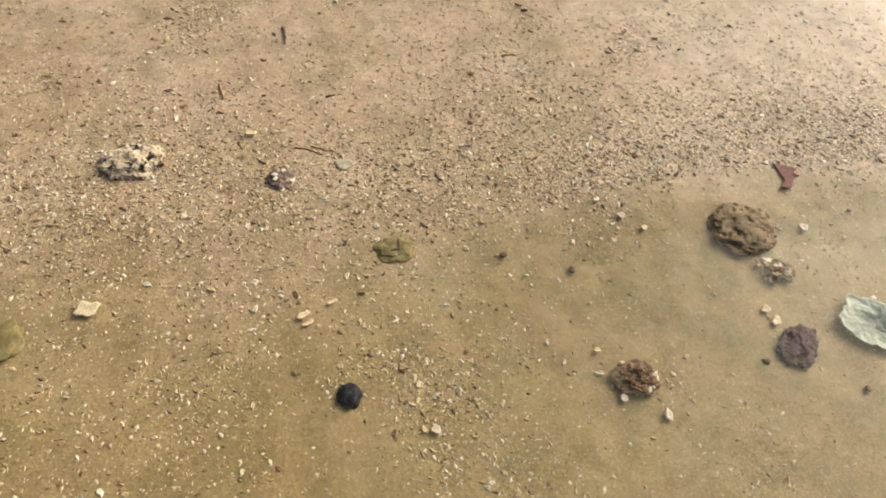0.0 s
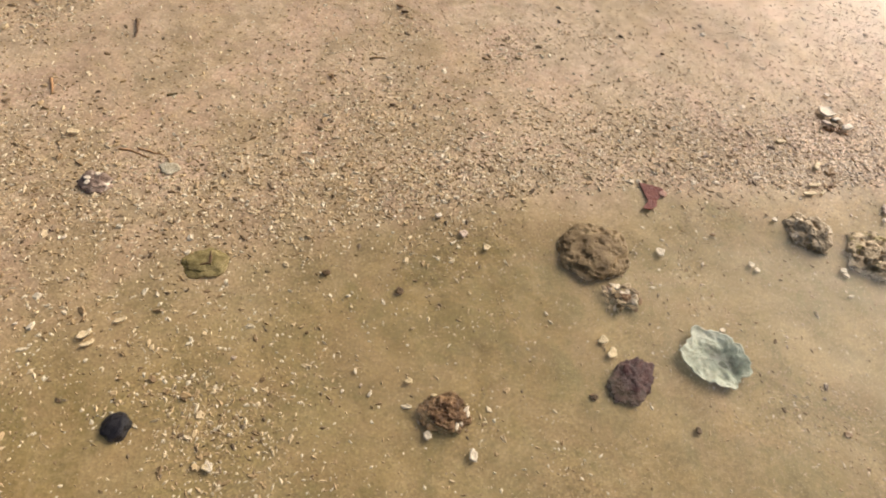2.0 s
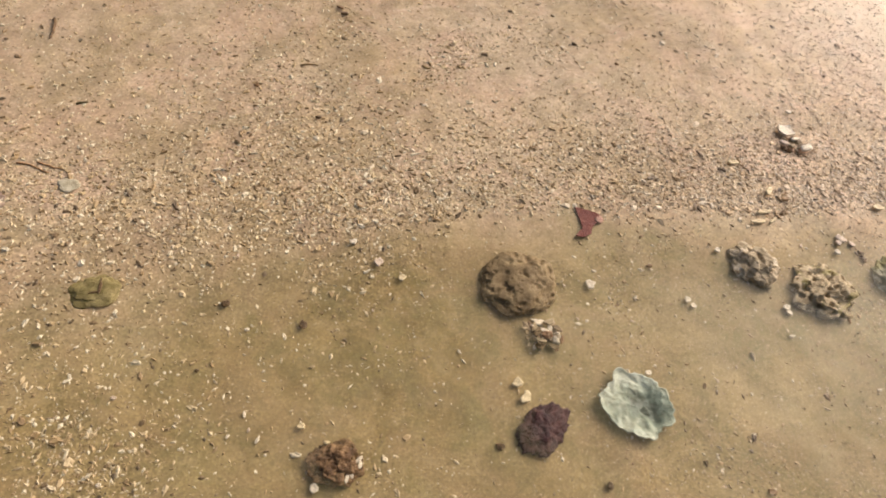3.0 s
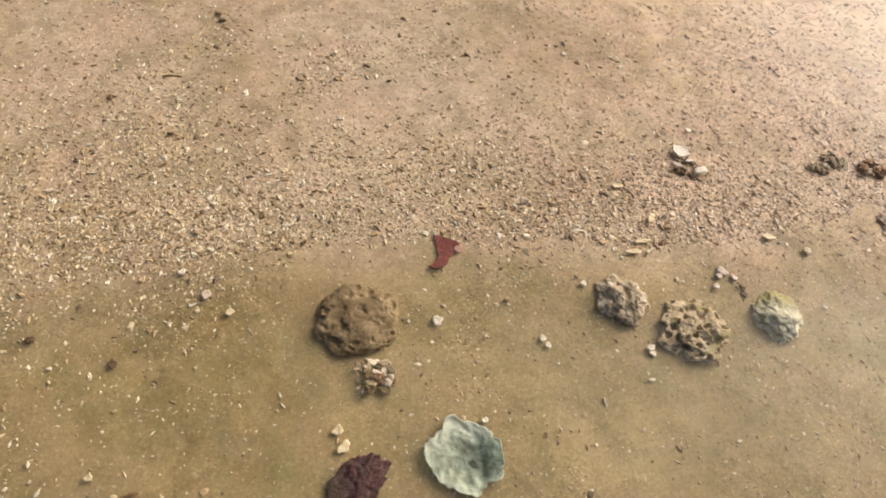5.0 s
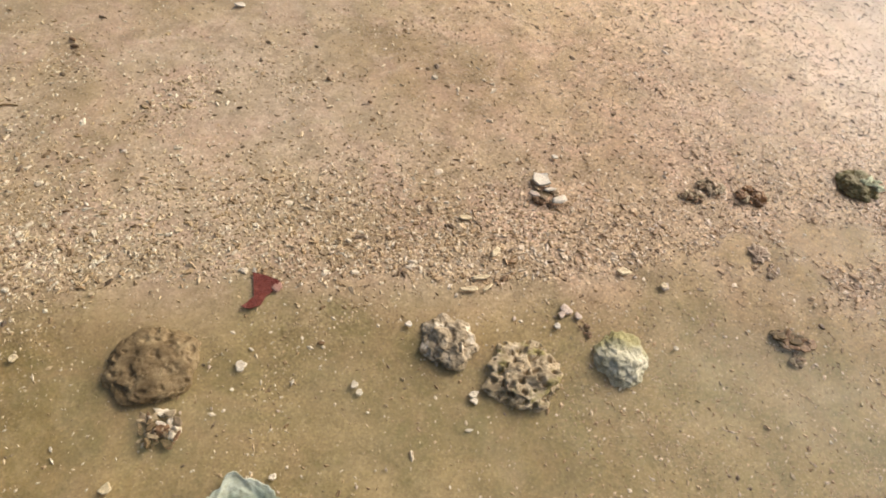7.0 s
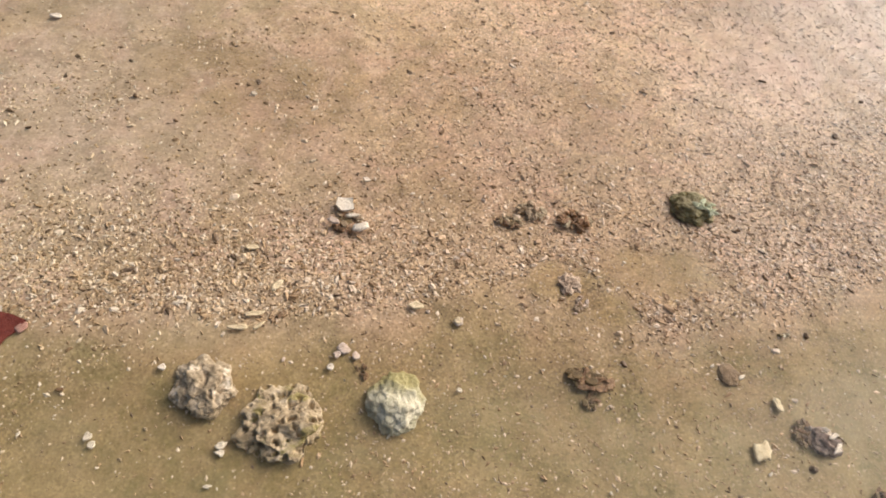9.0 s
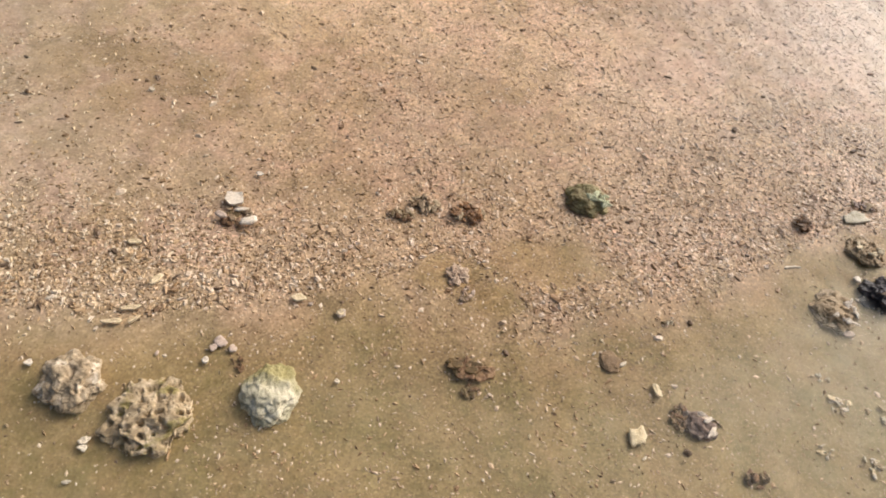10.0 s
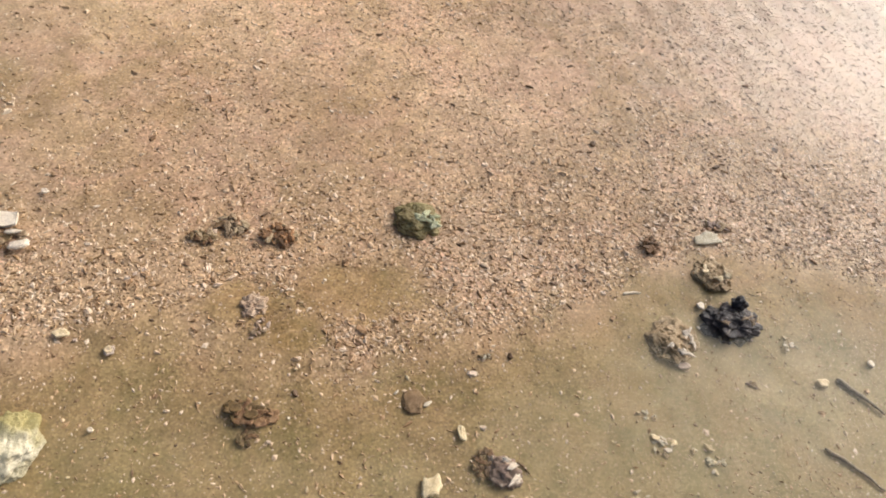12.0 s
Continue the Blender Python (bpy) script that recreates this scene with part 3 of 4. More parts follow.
def clump(name, at, size, materials, pieces, seed, label, category="rubble", turn=0.0, piece=0.24):
    """A heap of small broken pieces: an empty at its base with a mesh for each fragment."""
    rng = random.Random(seed)
    root = new(name)
    root.matrix_basis = pose(*at, z_at(*at), 0, 0, turn)
    for i in range(2 * pieces):
        a, r = rng.uniform(0, math.tau), math.sqrt(rng.random()) * (0.0 if i == 0 else 0.42)
        s = max(size) * piece * rng.uniform(0.5, 1.3)
        spot = (size[0] * r * math.cos(a), size[1] * r * math.sin(a))
        m = materials[i % len(materials)]
        if rng.random() < 0.8:
            flat_piece("shard", spot, (s * 1.2, s * rng.uniform(0.4, 0.8)), s * 0.14, m, seed * 13 + i, turn=rng.uniform(0, 360), tilt=(rng.uniform(-15, 15), rng.uniform(-15, 15)), lobes=0.4, sectors=14, parent=root, lift=0.001 + size[2] * rng.uniform(0.0, 0.5))
        else:
            rock("lump", spot, (s * 1.1, s * rng.uniform(0.6, 0.9), size[2] * rng.uniform(0.5, 0.9)), m, seed * 13 + i, "", turn=rng.uniform(0, 360), rough=0.4, detail=3, parent=root, lift=size[2] * rng.uniform(0.1, 0.35))
    return tagged(root, label, category)


def plate(name, at, outline, thick, material, label, category, turn=0.0, curl=0.0):
    """A flat torn piece with the given outline, as a thin solid plate that curls up at its ends."""
    bm = bmesh.new()
    low = [bm.verts.new((x, y, 0)) for x, y in outline]
    bm.faces.new(low)
    bmesh.ops.subdivide_edges(bm, edges=bm.edges[:], cuts=3, use_grid_fill=True)
    bmesh.ops.triangulate(bm, faces=bm.faces[:])
    got = bmesh.ops.extrude_face_region(bm, geom=bm.faces[:])["geom"]
    for v in [g for g in got if isinstance(g, bmesh.types.BMVert)]:
        v.co.z += thick
    for v in bm.verts:
        v.co.z += curl * (v.co.x ** 2 + v.co.y ** 2) + 0.0015 * noise.noise(v.co * 60)
    bmesh.ops.recalc_face_normals(bm, faces=bm.faces)
    ob = part(name, bm, material, smooth=False)
    ob.matrix_basis = pose(*at, z_at(*at) + 0.004, 0, 0, turn)
    return tagged(ob, label, category)


def crusts(stone, spots, material, label, seed):
    """Thin crusts that cling to a stone: where on it, length, width and turn of each."""
    for i, (dx, dy, long, wide, turn) in enumerate(spots):
        top = max([v.co.z for v in stone.data.vertices if math.hypot(v.co.x - dx, v.co.y - dy) < 0.008] or [0.01])
        flat_piece("pale_crust", (dx, dy), (long, wide), 0.004, material, seed + i, label=label, turn=turn, tilt=(18, 0), lobes=0.9, sectors=28, parent=stone, lift=top + 0.001)


# ---- things along the walk ----
rock("coral_rock", (-0.764, 1.232), (0.160, 0.128, 0.055), CORAL_SPECKLED, 1, "white pitted coral rock with painted black holes on sand", rough=0.16, pits=0.012, pit_cell=0.022, detail=6, lobes=0.25)
stone = rock("small_stone", (-0.357, 1.194), (0.079, 0.064, 0.03), GREY_PURPLE, 2, "grey purple stone with white chips on gravel", rough=0.3)
for i, (dx, dy) in enumerate([(-0.016, 0.004), (-0.012, -0.010), (0.006, 0.018)]):
    flat_piece("white_chip", (dx, dy), (0.018, 0.012), 0.004, SHELL_WHITE, 90 + i, label="white shell chip", turn=i * 70, parent=stone, lift=0.012)
flat_piece("shell_plate", (-0.191, 1.262), (0.052, 0.040), 0.003, SHELL_DULL, 3, "pale greenish flat shell plate on gravel", "shell", lobes=0.3)
olive = rock("half_buried_stone", (-0.035, 0.979), (0.112, 0.084, 0.022), OLIVE, 4, "olive green cracked stone half buried in sand", rough=0.12, sink=0.34, lobes=0.3, detail=5)
flat_piece("crack", (0.012, 0.006), (0.040, 0.007), 0.003, TWIG, 41, label="dark crack", turn=100, lobes=0.5, parent=olive, lift=0.0095)
flat_piece("crack", (0.002, -0.010), (0.022, 0.005), 0.003, TWIG, 42, label="dark crack", turn=20, lobes=0.5, parent=olive, lift=0.0095)
rock("black_pebble", (-0.117, 0.571), (0.056, 0.061, 0.03), BLACK, 5, "smooth black pebble on ochre sand", "pebble", rough=0.05, lobes=0.2)
brown = rock("brown_rock", (0.544, 0.636), (0.108, 0.090, 0.05), ROCK_BROWN, 6, "reddish brown knobbly rock with white chips at its edge", rough=0.2, pits=0.005, pit_cell=0.018, detail=6, lobes=0.25)
for i, (dx, dy) in enumerate([(0.046, 0.010), (0.041, -0.010), (0.026, -0.028), (0.049, 0.0), (0.034, -0.020)]):
    flat_piece("white_chip", (dx, dy), (0.019, 0.008), 0.004, SHELL_WHITE, 60 + i, label="white shell chip", turn=50 + i * 14, tilt=(10, 0), parent=brown, lift=0.012)
rock("purple_stone", (0.973, 0.740), (0.128, 0.090, 0.036), PURPLE, 7, "dark purple crusted flat stone on sand", rough=0.24, detail=6, turn=48, lobes=0.3, pits=0.002, pit_cell=0.012)
rock("small_pebble", (0.879, 0.697), (0.014, 0.013, 0.012), RUST_BROWN, 71, "tiny dark brown pebble on sand", "pebble", detail=3)
rock("coral_rock", (0.933, 1.101), (0.196, 0.176, 0.06), CORAL_BROWN, 8, "brown algae-covered pitted coral rock on sand", rough=0.07, pits=0.005, pit_cell=0.022, detail=6, turn=25, lobes=0.22)
clump("rubble_lump", (0.984, 0.963), (0.112, 0.090, 0.034), [CORAL_GREY, CORAL_BROWN, CORAL_PALE, SHELL_WHITE, RUST_BROWN], 24, 9, "grey and cream lump of cemented shell rubble", piece=0.19)
rock("rubble_lump", (1.567, 1.216), (0.114, 0.126, 0.062), CORAL_VEINED, 10, "grey coral lump with white veins on sand", rough=0.18, pits=0.007, pit_cell=0.026, detail=6, turn=40, lobes=0.3)
rock("coral_rock", (1.741, 1.157), (0.172, 0.156, 0.06), CORAL_PALE, 11, "pale grey tan coral rock full of holes", rough=0.14, pits=0.015, pit_cell=0.021, detail=6, lobes=0.4)
rock("white_stone", (1.970, 1.223), (0.118, 0.134, 0.062), WHITE_GREEN, 12, "greenish white ridged stone on sand", rough=0.18, detail=6, lobes=0.22)
clump("weed_scrap", (1.894, 1.284), (0.045, 0.035, 0.012), [TWIG, RUST_BROWN], 6, 121, "dark brown scrap of weed beside a white stone", "seaweed")
flat_piece("shell_fragment", (1.844, 1.332), (0.034, 0.022), 0.006, SHELL_PINK, 122, "pinkish white shell fragment on sand", "shell", turn=-30)
flat_piece("shell_fragment", (1.873, 1.318), (0.017, 0.022), 0.006, SHELL_PINK, 123, "pinkish white shell fragment on sand", "shell", turn=20)
green = rock("green_stone", (2.742, 1.850), (0.118, 0.112, 0.055), GREEN, 13, "green algae-covered stone with pale blotch", rough=0.14, lobes=0.25, detail=6, pits=0.002, pit_cell=0.02)

crusts(green, [(0.026, -0.020, 0.052, 0.020, -14), (0.038, -0.028, 0.032, 0.020, 10), (0.018, 0.000, 0.036, 0.014, 60), (0.036, -0.006, 0.026, 0.022, 0), (0.006, -0.014, 0.026, 0.008, 30)], CRUST_GREEN, "pale green crust", 95)
rock("half_buried_stone", (-0.891, 0.668), (0.083, 0.113, 0.02), OLIVE, 17, "olive brown stone half buried in sand", rough=0.15, lobes=0.3)

# shells and rubble on the strip
clump("stone_base", (1.801, 1.686), (0.10, 0.08, 0.018), [CORAL_GREY, RUST_BROWN, CORAL_BROWN], 9, 131, "brown and grey rubble under white shells")
plate("white_shell", (1.792, 1.732), [(-0.020, 0.018), (0.018, 0.020), (0.026, -0.016), (-0.006, -0.022), (-0.022, -0.006)], 0.007, SHELL_WHITE, "white angular shell piece on rubble", "shell", curl=12)
# dark disc laid on the shell in place of a shaded hole
flat_piece("dark_hole_disc", (1.791, 1.739), (0.010, 0.008), 0.004, TWIG, 133, "small dark disc as a hole in white shell", "barnacle", lift=0.008)
flat_piece("white_shell", (1.843, 1.666), (0.050, 0.026), 0.008, SHELL_WHITE, 134, "white oval shell piece on rubble", "shell", turn=28, lift=0.007)
flat_piece("white_shell", (1.815, 1.699), (0.034, 0.012), 0.006, SHELL_WHITE, 135, "narrow white shell sliver on rubble", "shell", turn=15, lift=0.007)
flat_piece("white_shell", (1.771, 1.676), (0.030, 0.018), 0.007, SHELL_PINK, 136, "pinkish shell piece on rubble", "shell", turn=-20, lift=0.01)
clump("rubble_heap", (2.224, 1.737), (0.075, 0.035, 0.018), [CORAL_BROWN, CORAL_GREY, RUST_BROWN, CORAL_PALE], 18, 141, "dark grey brown broken coral on gravel")
clump("rubble_heap", (2.284, 1.778), (0.085, 0.07, 0.022), [CORAL_GREY, MUD_BROWN, CORAL_PALE, RUST_BROWN, CORAL_GREY], 24, 142, "grey broken coral and shell on gravel", piece=0.22)
clump("rubble_heap", (2.401, 1.761), (0.105, 0.07, 0.026), [RUST_BROWN, TWIG_RUST, RUST_BROWN, TWIG_RUST, CORAL_PALE], 30, 143, "rust brown broken coral heap on gravel", piece=0.16)
rock("pinkish_lump", (2.373, 1.558), (0.055, 0.06, 0.02), PINKISH, 144, "pinkish grey crumbly lump on sand", rough=0.3, pits=0.004, pit_cell=0.016, detail=5)
clump("rubble_heap", (2.395, 1.501), (0.05, 0.05, 0.012), [PINKISH, CORAL_GREY, SHELL_PINK, PINKISH, CORAL_BROWN], 7, 145, "pinkish brown crumbs on sand")
clump("weed_scrap", (2.402, 1.312), (0.105, 0.045, 0.007), [TORN_WEED, TORN_WEED, RUST_BROWN], 15, 146, "dark olive brown torn seaweed scrap on sand", "seaweed", piece=0.3)
clump("weed_scrap", (2.388, 1.322), (0.06, 0.03, 0.010), [WEED, TWIG, RUST_BROWN], 8, 147, "dark olive torn seaweed crumbs on sand", "seaweed", piece=0.2)
clump("weed_scrap", (2.408, 1.266), (0.045, 0.055, 0.007), [RUST_BROWN, CORAL_BROWN, TWIG], 11, 148, "brown seaweed crumbs on sand", "seaweed")
rock("half_buried_stone", (2.741, 1.356), (0.054, 0.057, 0.014), MUD_BROWN, 149, "brown round stone half buried in sand", rough=0.12, lobes=0.2)
flat_piece("shell_fragment", (2.773, 1.351), (0.022, 0.009), 0.004, SHELL_WHITE, 150, "white shell sliver beside a brown stone", "shell", turn=30)
purple_grey = rock("grey_stone", (2.935, 1.214), (0.078, 0.066, 0.034), GREY_PURPLE, 154, "purple grey stone with white edge chips on sand", rough=0.22, detail=5, lobes=0.3, turn=-20)
crusts(purple_grey, [(0.012, 0.010, 0.030, 0.008, 50), (0.024, -0.012, 0.026, 0.008, 70), (-0.004, 0.022, 0.014, 0.009, 0)], SHELL_WHITE, "white shell edge", 655)
clump("rubble_heap", (2.893, 1.232), (0.06, 0.075, 0.024), [RUST_BROWN, MUD_BROWN, TWIG, CORAL_DIM], 14, 151, "dark brown coral rubble beside a grey stone", piece=0.22)
twig("stalk", (2.966, 1.238), (2.992, 1.214), 0.006, TWIG, 155, "short dark stalk beside a grey stone", 0.08)
rock("small_pebble", (2.896, 1.151), (0.018, 0.016, 0.012), TWIG, 152, "tiny dark pebble on sand", "pebble", detail=3)
flat_piece("shell_lump", (2.784, 1.176), (0.050, 0.042), 0.010, SHELL_CREAM, 153, "cream yellow worn shell lump on sand", "shell", lobes=0.5, sectors=30, turn=60)

# round the black rock
black = rock("black_rock", (3.557, 1.615), (0.142, 0.102, 0.055), BLACK_ROUGH, 14, "black rough rock with a round knob", rough=0.3, detail=6, turn=8, lobes=0.3)
rock("knob", (0.025, 0.04), (0.04, 0.036, 0.034), BLACK, 161, "smooth black knob", rough=0.1, detail=4, parent=black, lift=0.030)
flat_rock = rock("flat_stone", (3.385, 1.555), (0.130, 0.118, 0.036), CORAL_DIM, 15, "grey brown flat stone with pale crusts on sand", rough=0.16, pits=0.005, pit_cell=0.022, detail=6, lobes=0.3)
flat_piece("shell_fragment", (3.401, 1.487), (0.036, 0.018), 0.006, SHELL_PINK, 162, "pinkish white shell fragment beside a stone", "shell")
ring_rock = rock("ring_stone", (3.539, 1.755), (0.108, 0.098, 0.036), CORAL_DIM, 16, "brown hollowed stone on sand", rough=0.16, pits=0.010, pit_cell=0.026, detail=6, lobes=0.3)
clump("rubble_heap", (3.376, 1.829), (0.06, 0.065, 0.025), [TWIG, RUST_BROWN, RUST_BROWN], 20, 163, "dark brown rubble on gravel")
flat_piece("shell_plate", (3.548, 1.872), (0.088, 0.046), 0.006, SHELL_DULL, 191, "pale grey green flat plate on gravel", "shell", turn=12, lobes=0.35, sectors=28)
crusts(flat_rock, [(0.042, -0.012, 0.012, 0.030, 12), (0.038, 0.014, 0.014, 0.026, -20), (0.012, -0.040, 0.034, 0.013, -18), (-0.018, -0.026, 0.022, 0.010, 15)], SHELL_WHITE, "pale shell crust", 601)
crusts(ring_rock, [(-0.026, -0.002, 0.014, 0.022, 30), (0.030, -0.012, 0.024, 0.012, -40), (0.004, -0.026, 0.028, 0.009, 5)], SHELL_CREAM, "pale shell crust", 611)
crusts(black, [(0.028, -0.006, 0.036, 0.009, 14), (-0.040, -0.012, 0.022, 0.010, -10), (0.048, -0.014, 0.012, 0.016, 0)], CORAL_GREY, "grey crust", 621)
clump("rubble_heap", (3.604, 1.918), (0.11, 0.04, 0.012), [CORAL_DIM, GREY_PURPLE, RUST_BROWN], 9, 164, "grey brown rubble behind a flat plate")
flat_piece("shell_fragment", (3.484, 1.657), (0.022, 0.022), 0.007, SHELL_WHITE, 165, "small white round shell on sand", "shell")
clump("rubble_heap", (3.711, 1.568), (0.05, 0.05, 0.01), [SHELL_WHITE, SHELL_DULL, CORAL_PALE], 7, 166, "white crumbled shell on sand", "shell")
flat_piece("shell_fragment", (3.765, 1.466), (0.032, 0.024), 0.007, SHELL_CREAM, 167, "cream shell fragment on sand", "shell")
flat_piece("shell_fragment", (3.929, 1.530), (0.02, 0.02), 0.006, SHELL_WHITE, 168, "small white shell fragment on sand", "shell")
twig("stick", (3.810, 1.481), (3.907, 1.392), 0.014, TWIG_GREY, 169, "grey brown wet stick on sand", 0.02, "stick")
twig("stick", (3.706, 1.300), (3.820, 1.206), 0.011, TWIG_GREY, 170, "thin grey brown stick on sand", 0.03, "stick")
clump("rubble_heap", (3.575, 1.452), (0.05, 0.025, 0.01), [CORAL_DIM, GREY_PURPLE], 5, 171, "grey crumbs on sand")
clump("rubble_heap", (2.910, 1.472), (0.04, 0.025, 0.012), [CORAL_DIM, SHELL_DULL, TWIG], 5, 172, "grey and white crumbs on sand")
rock("small_pebble", (2.964, 1.476), (0.012, 0.016, 0.012), TWIG, 173, "tiny dark pebble on sand", "pebble", detail=3)
twig("shell_sliver", (3.270, 1.668), (3.322, 1.677), 0.008, SHELL_WHITE, 174, "white shell sliver on gravel", 0.05, "shell")

for i, (spot, size) in enumerate([((3.303, 1.294), 0.08), ((3.405, 1.262), 0.09), ((3.226, 1.172), 0.05), ((3.326, 1.140), 0.07), ((3.283, 1.361), 0.05)]):
    clump("shell_crumbs", spot, (size, size * 0.8, 0.008), [SHELL_DULL, CORAL_PALE, SHELL_WHITE, SHELL_CREAM], 7, 500 + i, "pale crumbled shell scattered on sand", "shell", piece=0.17)
clump("rubble_heap", (3.039, 1.103), (0.06, 0.05, 0.025), [RUST_BROWN, TWIG, CORAL_DIM], 9, 510, "dark brown rubble on sand")

# pale green oyster shell and red leaf
def oyster_valve(name, rim, thick, material, parent):
    """A cupped valve with a wavy rim, a hollow to one side and a gutter running out of it."""
    bm = bmesh.new()
    sectors, rings = 96, 30
    def top_of(x, y, k):
        hollow = math.exp(-((x - 0.032) / 0.030) ** 2 - ((y + 0.006) / 0.021) ** 2) + 0.75 * math.exp(-((x - 0.042 - 0.1 * y) / 0.012) ** 2) * min(1.0, max(0.0, -y / 0.03))
        trough = 0.45 * math.exp(-((y - 0.018 - 0.1 * x) / 0.016) ** 2) * min(1.0, max(0.0, (x + 0.035) / 0.03))
        ridge = math.exp(-((x - 0.016 + 0.2 * y) / 0.012) ** 2) * min(1.0, max(0.0, -y / 0.03))
        p = Vector((x, y, 0))
        return 0.007 * k ** 3 - 0.012 * min(1.0, hollow + trough) + 0.004 * ridge + 0.004 * noise.fractal(p * 38, 0.9, 2.0, 4) * (0.4 + k)
    sides = []
    for side in (1, -1):
        rows = [[bm.verts.new((0, 0, top_of(0, 0, 0) - (thick if side < 0 else 0)))]]
        for j in range(1, rings + 1):
            k, row = j / rings, []
            for i in range(sectors):
                u = i * len(rim) / sectors
                w = u - int(u)
                w = w * w * (3 - 2 * w)
                a = i * math.tau / sectors
                r = (rim[int(u)] * (1 - w) + rim[(int(u) + 1) % len(rim)] * w) * (1 + 0.10 * noise.noise(Vector((math.cos(a) * 6, math.sin(a) * 7, 3)))) * k
                x, y = r * math.cos(a), r * math.sin(a)
                row.append(bm.verts.new((x, y, top_of(x, y, k) - (thick if side < 0 else 0) * (1 - 0.6 * k ** 8))))
            rows.append(row)
        sides.append(rows)
    for side, rows in zip((1, -1), sides):
        for j in range(1, rings + 1):
            for i in range(sectors):
                n = (i + 1) % sectors
                f = (rows[0][0], rows[1][i], rows[1][n]) if j == 1 else (rows[j - 1][i], rows[j][i], rows[j][n], rows[j - 1][n])
                bm.faces.new(f if side == 1 else f[::-1])
    for i in range(sectors):
        n = (i + 1) % sectors
        bm.faces.new((sides[0][-1][i], sides[1][-1][i], sides[1][-1][n], sides[0][-1][n]))
    return part(name, bm, material, parent)


oyster = new("oyster_shell")
oyster.matrix_basis = pose(*(1.185, 0.804), z_at(*(1.185, 0.804)) + 0.013)
oyster_valve("valve", (0.084, 0.085, 0.079, 0.076, 0.074, 0.092, 0.070, 0.081, 0.083, 0.072, 0.070, 0.067, 0.072, 0.081, 0.072, 0.085), 0.006, OYSTER, oyster)
# flat dark disc that stands for the shade in the pit
flat_piece("hole", (0.021, -0.010), (0.024, 0.020), 0.002, PIT_SHADE_GREEN, 183, label="dark green disc as the shade of a pit", lobes=0.5, parent=oyster, lift=-0.0085)
tagged(oyster, "pale green white oyster shell with dark hollow", "shell")
plate("leaf", (1.122, 1.295), [(-0.031, 0.050), (0.004, 0.045), (0.036, 0.034), (0.026, 0.008), (0.011, -0.012), (0.006, -0.033), (-0.015, -0.048), (-0.037, -0.045), (-0.015, -0.015), (-0.021, 0.012)], 0.002, RED_LEAF, "dark red torn leaf on wet sand", "leaf", curl=0.8)
flat_piece("shell_fragment", (1.155, 1.312), (0.022, 0.030), 0.004, SHELL_ROSE, 186, "dull rose shell fragment beside a red leaf", "shell", turn=-30)

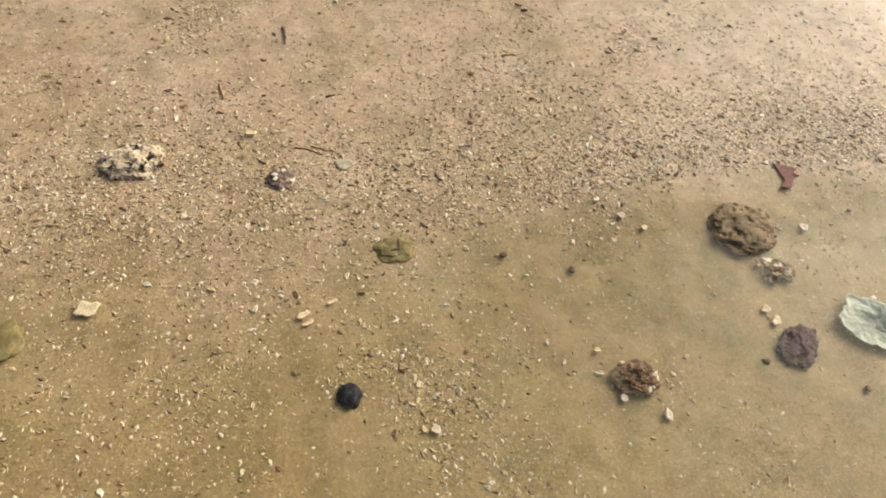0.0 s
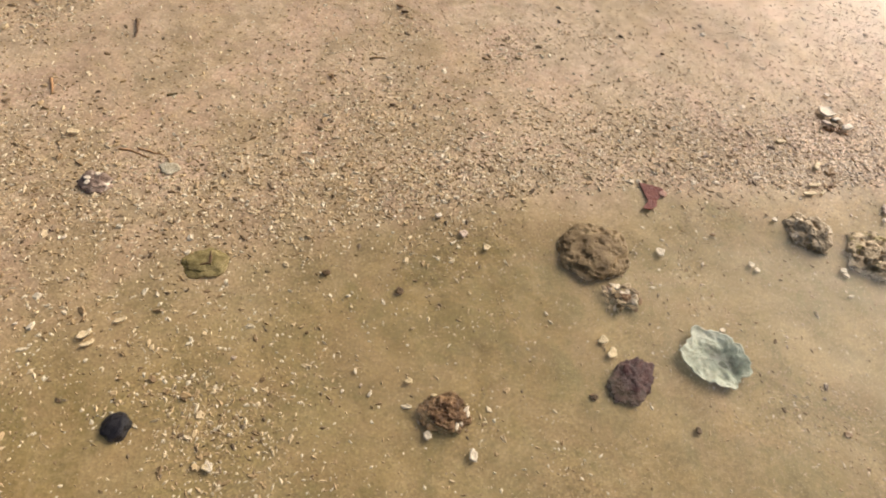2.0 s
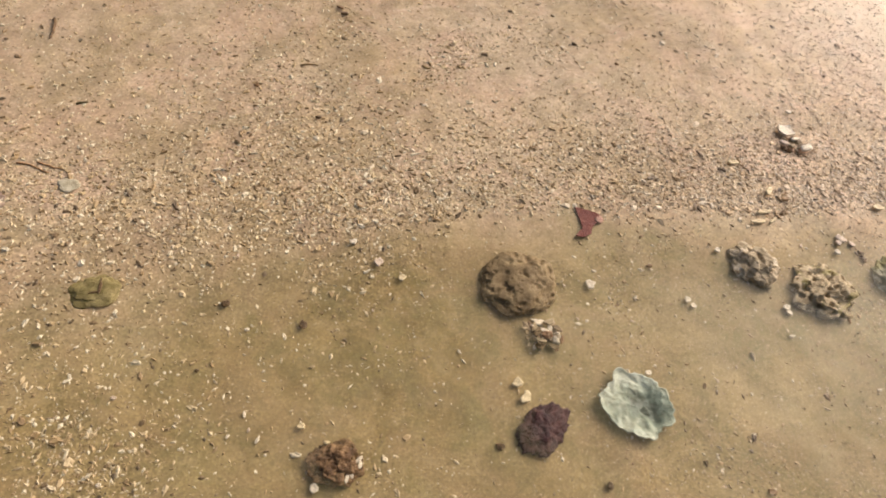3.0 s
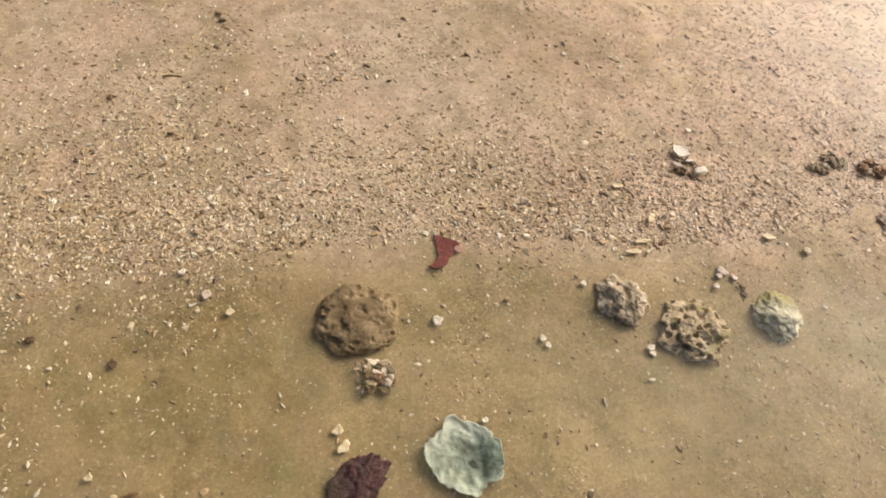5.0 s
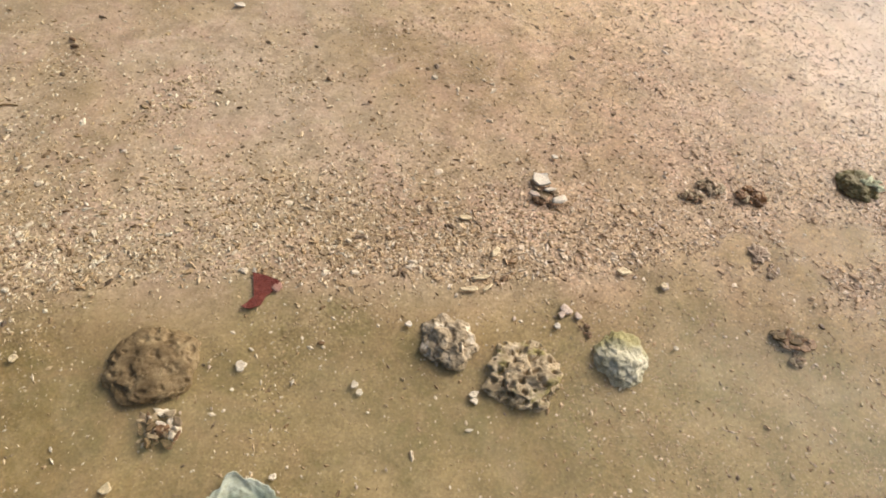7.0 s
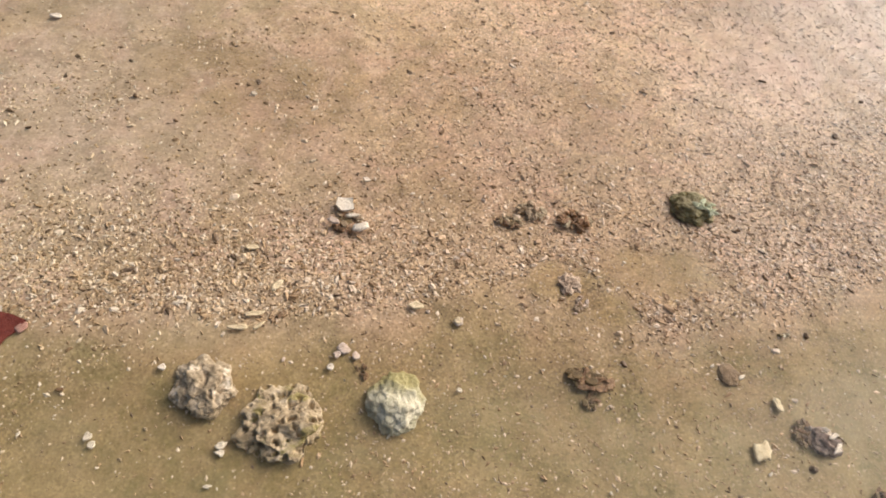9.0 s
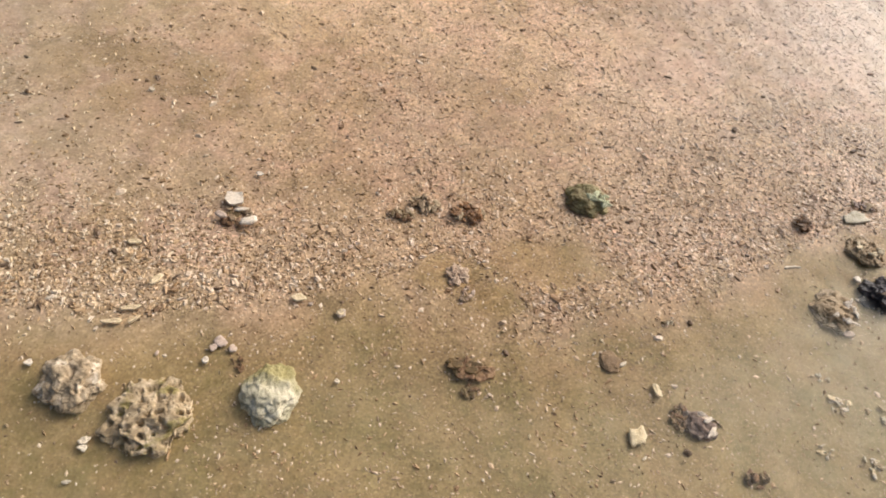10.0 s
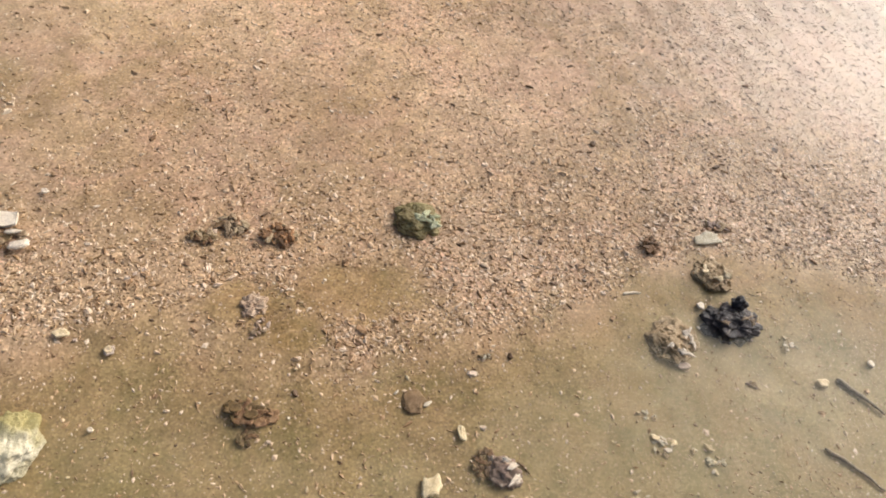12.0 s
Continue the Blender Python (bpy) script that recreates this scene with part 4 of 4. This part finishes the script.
# single shells, twigs and crumbs
SINGLE = [
    ((-0.734, 0.757), 0.050, 0.040, SHELL_CREAM, 10), ((-0.242, 0.767), 0.030, 0.016, SHELL_CREAM, 25), ((0.078, 0.502), 0.018, 0.012, SHELL_WHITE, -30),
    ((0.463, 0.709), 0.020, 0.012, SHELL_CREAM, 0), ((0.508, 0.587), 0.021, 0.019, SHELL_WHITE, 0), ((0.080, 0.503), 0.014, 0.024, SHELL_WHITE, 30),
    ((0.605, 0.550), 0.021, 0.028, SHELL_WHITE, 10), ((-0.472, 1.364), 0.036, 0.018, SHELL_CREAM, 8), ((-0.228, 0.747), 0.034, 0.010, SHELL_CREAM, 30),
    ((-0.179, 0.808), 0.028, 0.009, SHELL_CREAM, 35), ((0.074, 0.500), 0.018, 0.012, SHELL_CREAM, -40), ((0.921, 0.841), 0.022, 0.020, SHELL_CREAM, 40),
    ((1.114, 1.116), 0.024, 0.026, SHELL_WHITE, 20), ((1.378, 1.082), 0.014, 0.016, SHELL_WHITE, 0), ((0.938, 0.808), 0.020, 0.032, SHELL_CREAM, -25),
    ((1.629, 1.085), 0.015, 0.015, SHELL_WHITE, 0), ((1.832, 1.317), 0.017, 0.018, SHELL_PINK, 0), ((0.646, 1.082), 0.020, 0.018, SHELL_CREAM, 0),
    ((0.586, 1.118), 0.018, 0.024, SHELL_PINK, 0), ((0.519, 1.166), 0.020, 0.014, SHELL_WHITE, 20), ((1.469, 1.251), 0.016, 0.014, SHELL_WHITE, 0),
    ((1.513, 1.209), 0.022, 0.014, SHELL_PINK, 0), ((1.365, 1.097), 0.016, 0.018, SHELL_WHITE, 0), ((1.625, 1.101), 0.020, 0.012, SHELL_WHITE, 35),
    ((2.098, 1.426), 0.018, 0.018, SHELL_CREAM, 0), ((1.668, 1.473), 0.018, 0.046, SHELL_CREAM, -22), ((1.610, 1.357), 0.050, 0.013, SHELL_CREAM, 8),
    ((1.632, 1.393), 0.046, 0.013, SHELL_CREAM, 14), ((1.650, 1.365), 0.030, 0.010, SHELL_CREAM, 40), ((1.821, 1.287), 0.014, 0.018, SHELL_WHITE, 0),
    ((1.627, 1.099), 0.024, 0.016, SHELL_WHITE, 25), ((2.850, 1.293), 0.013, 0.034, SHELL_CREAM, 8), ((2.108, 1.262), 0.014, 0.010, SHELL_WHITE, 0),
    ((2.101, 1.425), 0.024, 0.020, SHELL_PINK, 20), ((1.837, 1.832), 0.022, 0.014, SHELL_WHITE, -30), ((1.586, 1.576), 0.036, 0.013, SHELL_CREAM, 5),
    ((1.998, 1.456), 0.030, 0.024, SHELL_CREAM, 0), ((2.099, 1.427), 0.018, 0.014, SHELL_CREAM, 0),
    ((0.814, 2.371), 0.036, 0.024, SHELL_WHITE, 15), ((1.230, 0.889), 0.016, 0.016, SHELL_WHITE, 0), ((2.844, 1.294), 0.011, 0.030, SHELL_CREAM, 6),
]
for i, (spot, length, width, material, turn) in enumerate(SINGLE):
    tagged(flat_piece("shell_fragment", spot, (length, width), 0.006, material, 200 + i, "pale broken shell fragment on sand", "shell", turn, lobes=0.35, sectors=16, cup=0.002), group="loose shell fragments")

twig("twig", (-0.458, 1.893), (-0.434, 1.795), 0.012, TWIG, 301, "short dark brown twig on sand", 0.03)
twig("twig", (0.289, 1.802), (0.342, 1.810), 0.007, TWIG_PALE, 302, "short straw coloured twig on sand", 0.08)
twig("twig", (1.990, 1.634), (2.018, 1.663), 0.006, TWIG_PALE, 304, "thin brown stalk on gravel", 0.05)
twig("twig", (-0.339, 1.319), (-0.250, 1.297), 0.006, TWIG_RUST, 305, "rust coloured stalk on gravel", 0.05)
twig("twig", (-0.294, 1.332), (-0.221, 1.315), 0.005, TWIG_RUST, 306, "rust coloured stalk on gravel", -0.05)
twig("twig", (-0.604, 1.572), (-0.578, 1.512), 0.010, TWIG_RUST, 307, "short rust coloured twig on sand", 0.03)
twig("twig", (-0.272, 1.543), (-0.243, 1.554), 0.008, WEED, 308, "short olive twig on sand", 0.05)
DARK = [((0.371, 2.111), 0.030, 0.012), ((0.388, 2.080), 0.026, 0.014), ((0.374, 1.585), 0.020, 0.012), ((2.632, 2.849), 0.040, 0.016), ((3.274, 2.211), 0.016, 0.024),
        ((3.426, 2.396), 0.014, 0.018), ((3.903, 2.598), 0.026, 0.014), ((3.664, 2.165), 0.034, 0.012), ((3.096, 2.446), 0.022, 0.008), ((1.289, 1.976), 0.014, 0.010),
        ((0.926, 1.894), 0.014, 0.008), ((0.252, 0.977), 0.022, 0.016), ((0.182, 1.688), 0.016, 0.010), ((0.432, 0.942), 0.020, 0.022), ((0.227, 0.814), 0.008, 0.008),
        ((0.182, 1.695), 0.010, 0.010), ((0.883, 0.694), 0.012, 0.014), ((1.108, 0.629), 0.014, 0.018), ((1.277, 1.187), 0.016, 0.008), ((1.153, 2.059), 0.010, 0.018)]
for i, (spot, length, width) in enumerate(DARK):
    tagged(flat_piece("dark_chip", spot, (length, width), 0.006, TWIG if i % 3 else RUST_BROWN, 330 + i, "tiny dark brown chip on sand", "chip", turn=-25 + 17 * (i % 4), lobes=0.4, sectors=12), group="dark chips")

# small pale chips lying singly over the beach
rng_chip = random.Random(77)
first = []
for i in range(5):
    chip = flat_piece("shell_chip", ((0.31, 0.52, 0.94, 0.08, 1.62)[i], (0.92, 0.68, 0.81, 0.74, 1.02)[i]), (0.012 + 0.001 * i, 0.008), 0.003, (SHELL_WHITE, SHELL_CREAM, CORAL_PALE, SHELL_PINK, SHELL_WHITE)[i], 400 + i, "tiny pale shell chip on sand", "shell", lobes=0.4, sectors=10)
    first.append(tagged(chip, group="tiny shell chips"))
for i in range(285):
    x = rng_chip.uniform(-1.2, 4.6)
    y = rng_chip.uniform(0.35, 1.0) + 0.22 * (x + 0.6) + (rng_chip.uniform(0, 1.3) if rng_chip.random() < 0.4 else 0.0)
    size = rng_chip.uniform(0.35, 0.95)
    m = pose(x, y, z_at(x, y) + 0.004, rng_chip.uniform(-12, 12), rng_chip.uniform(-12, 12), rng_chip.uniform(0, 360))
    chip = copy_thing(first[i % 5], m)
    chip.scale = (size, size, size)
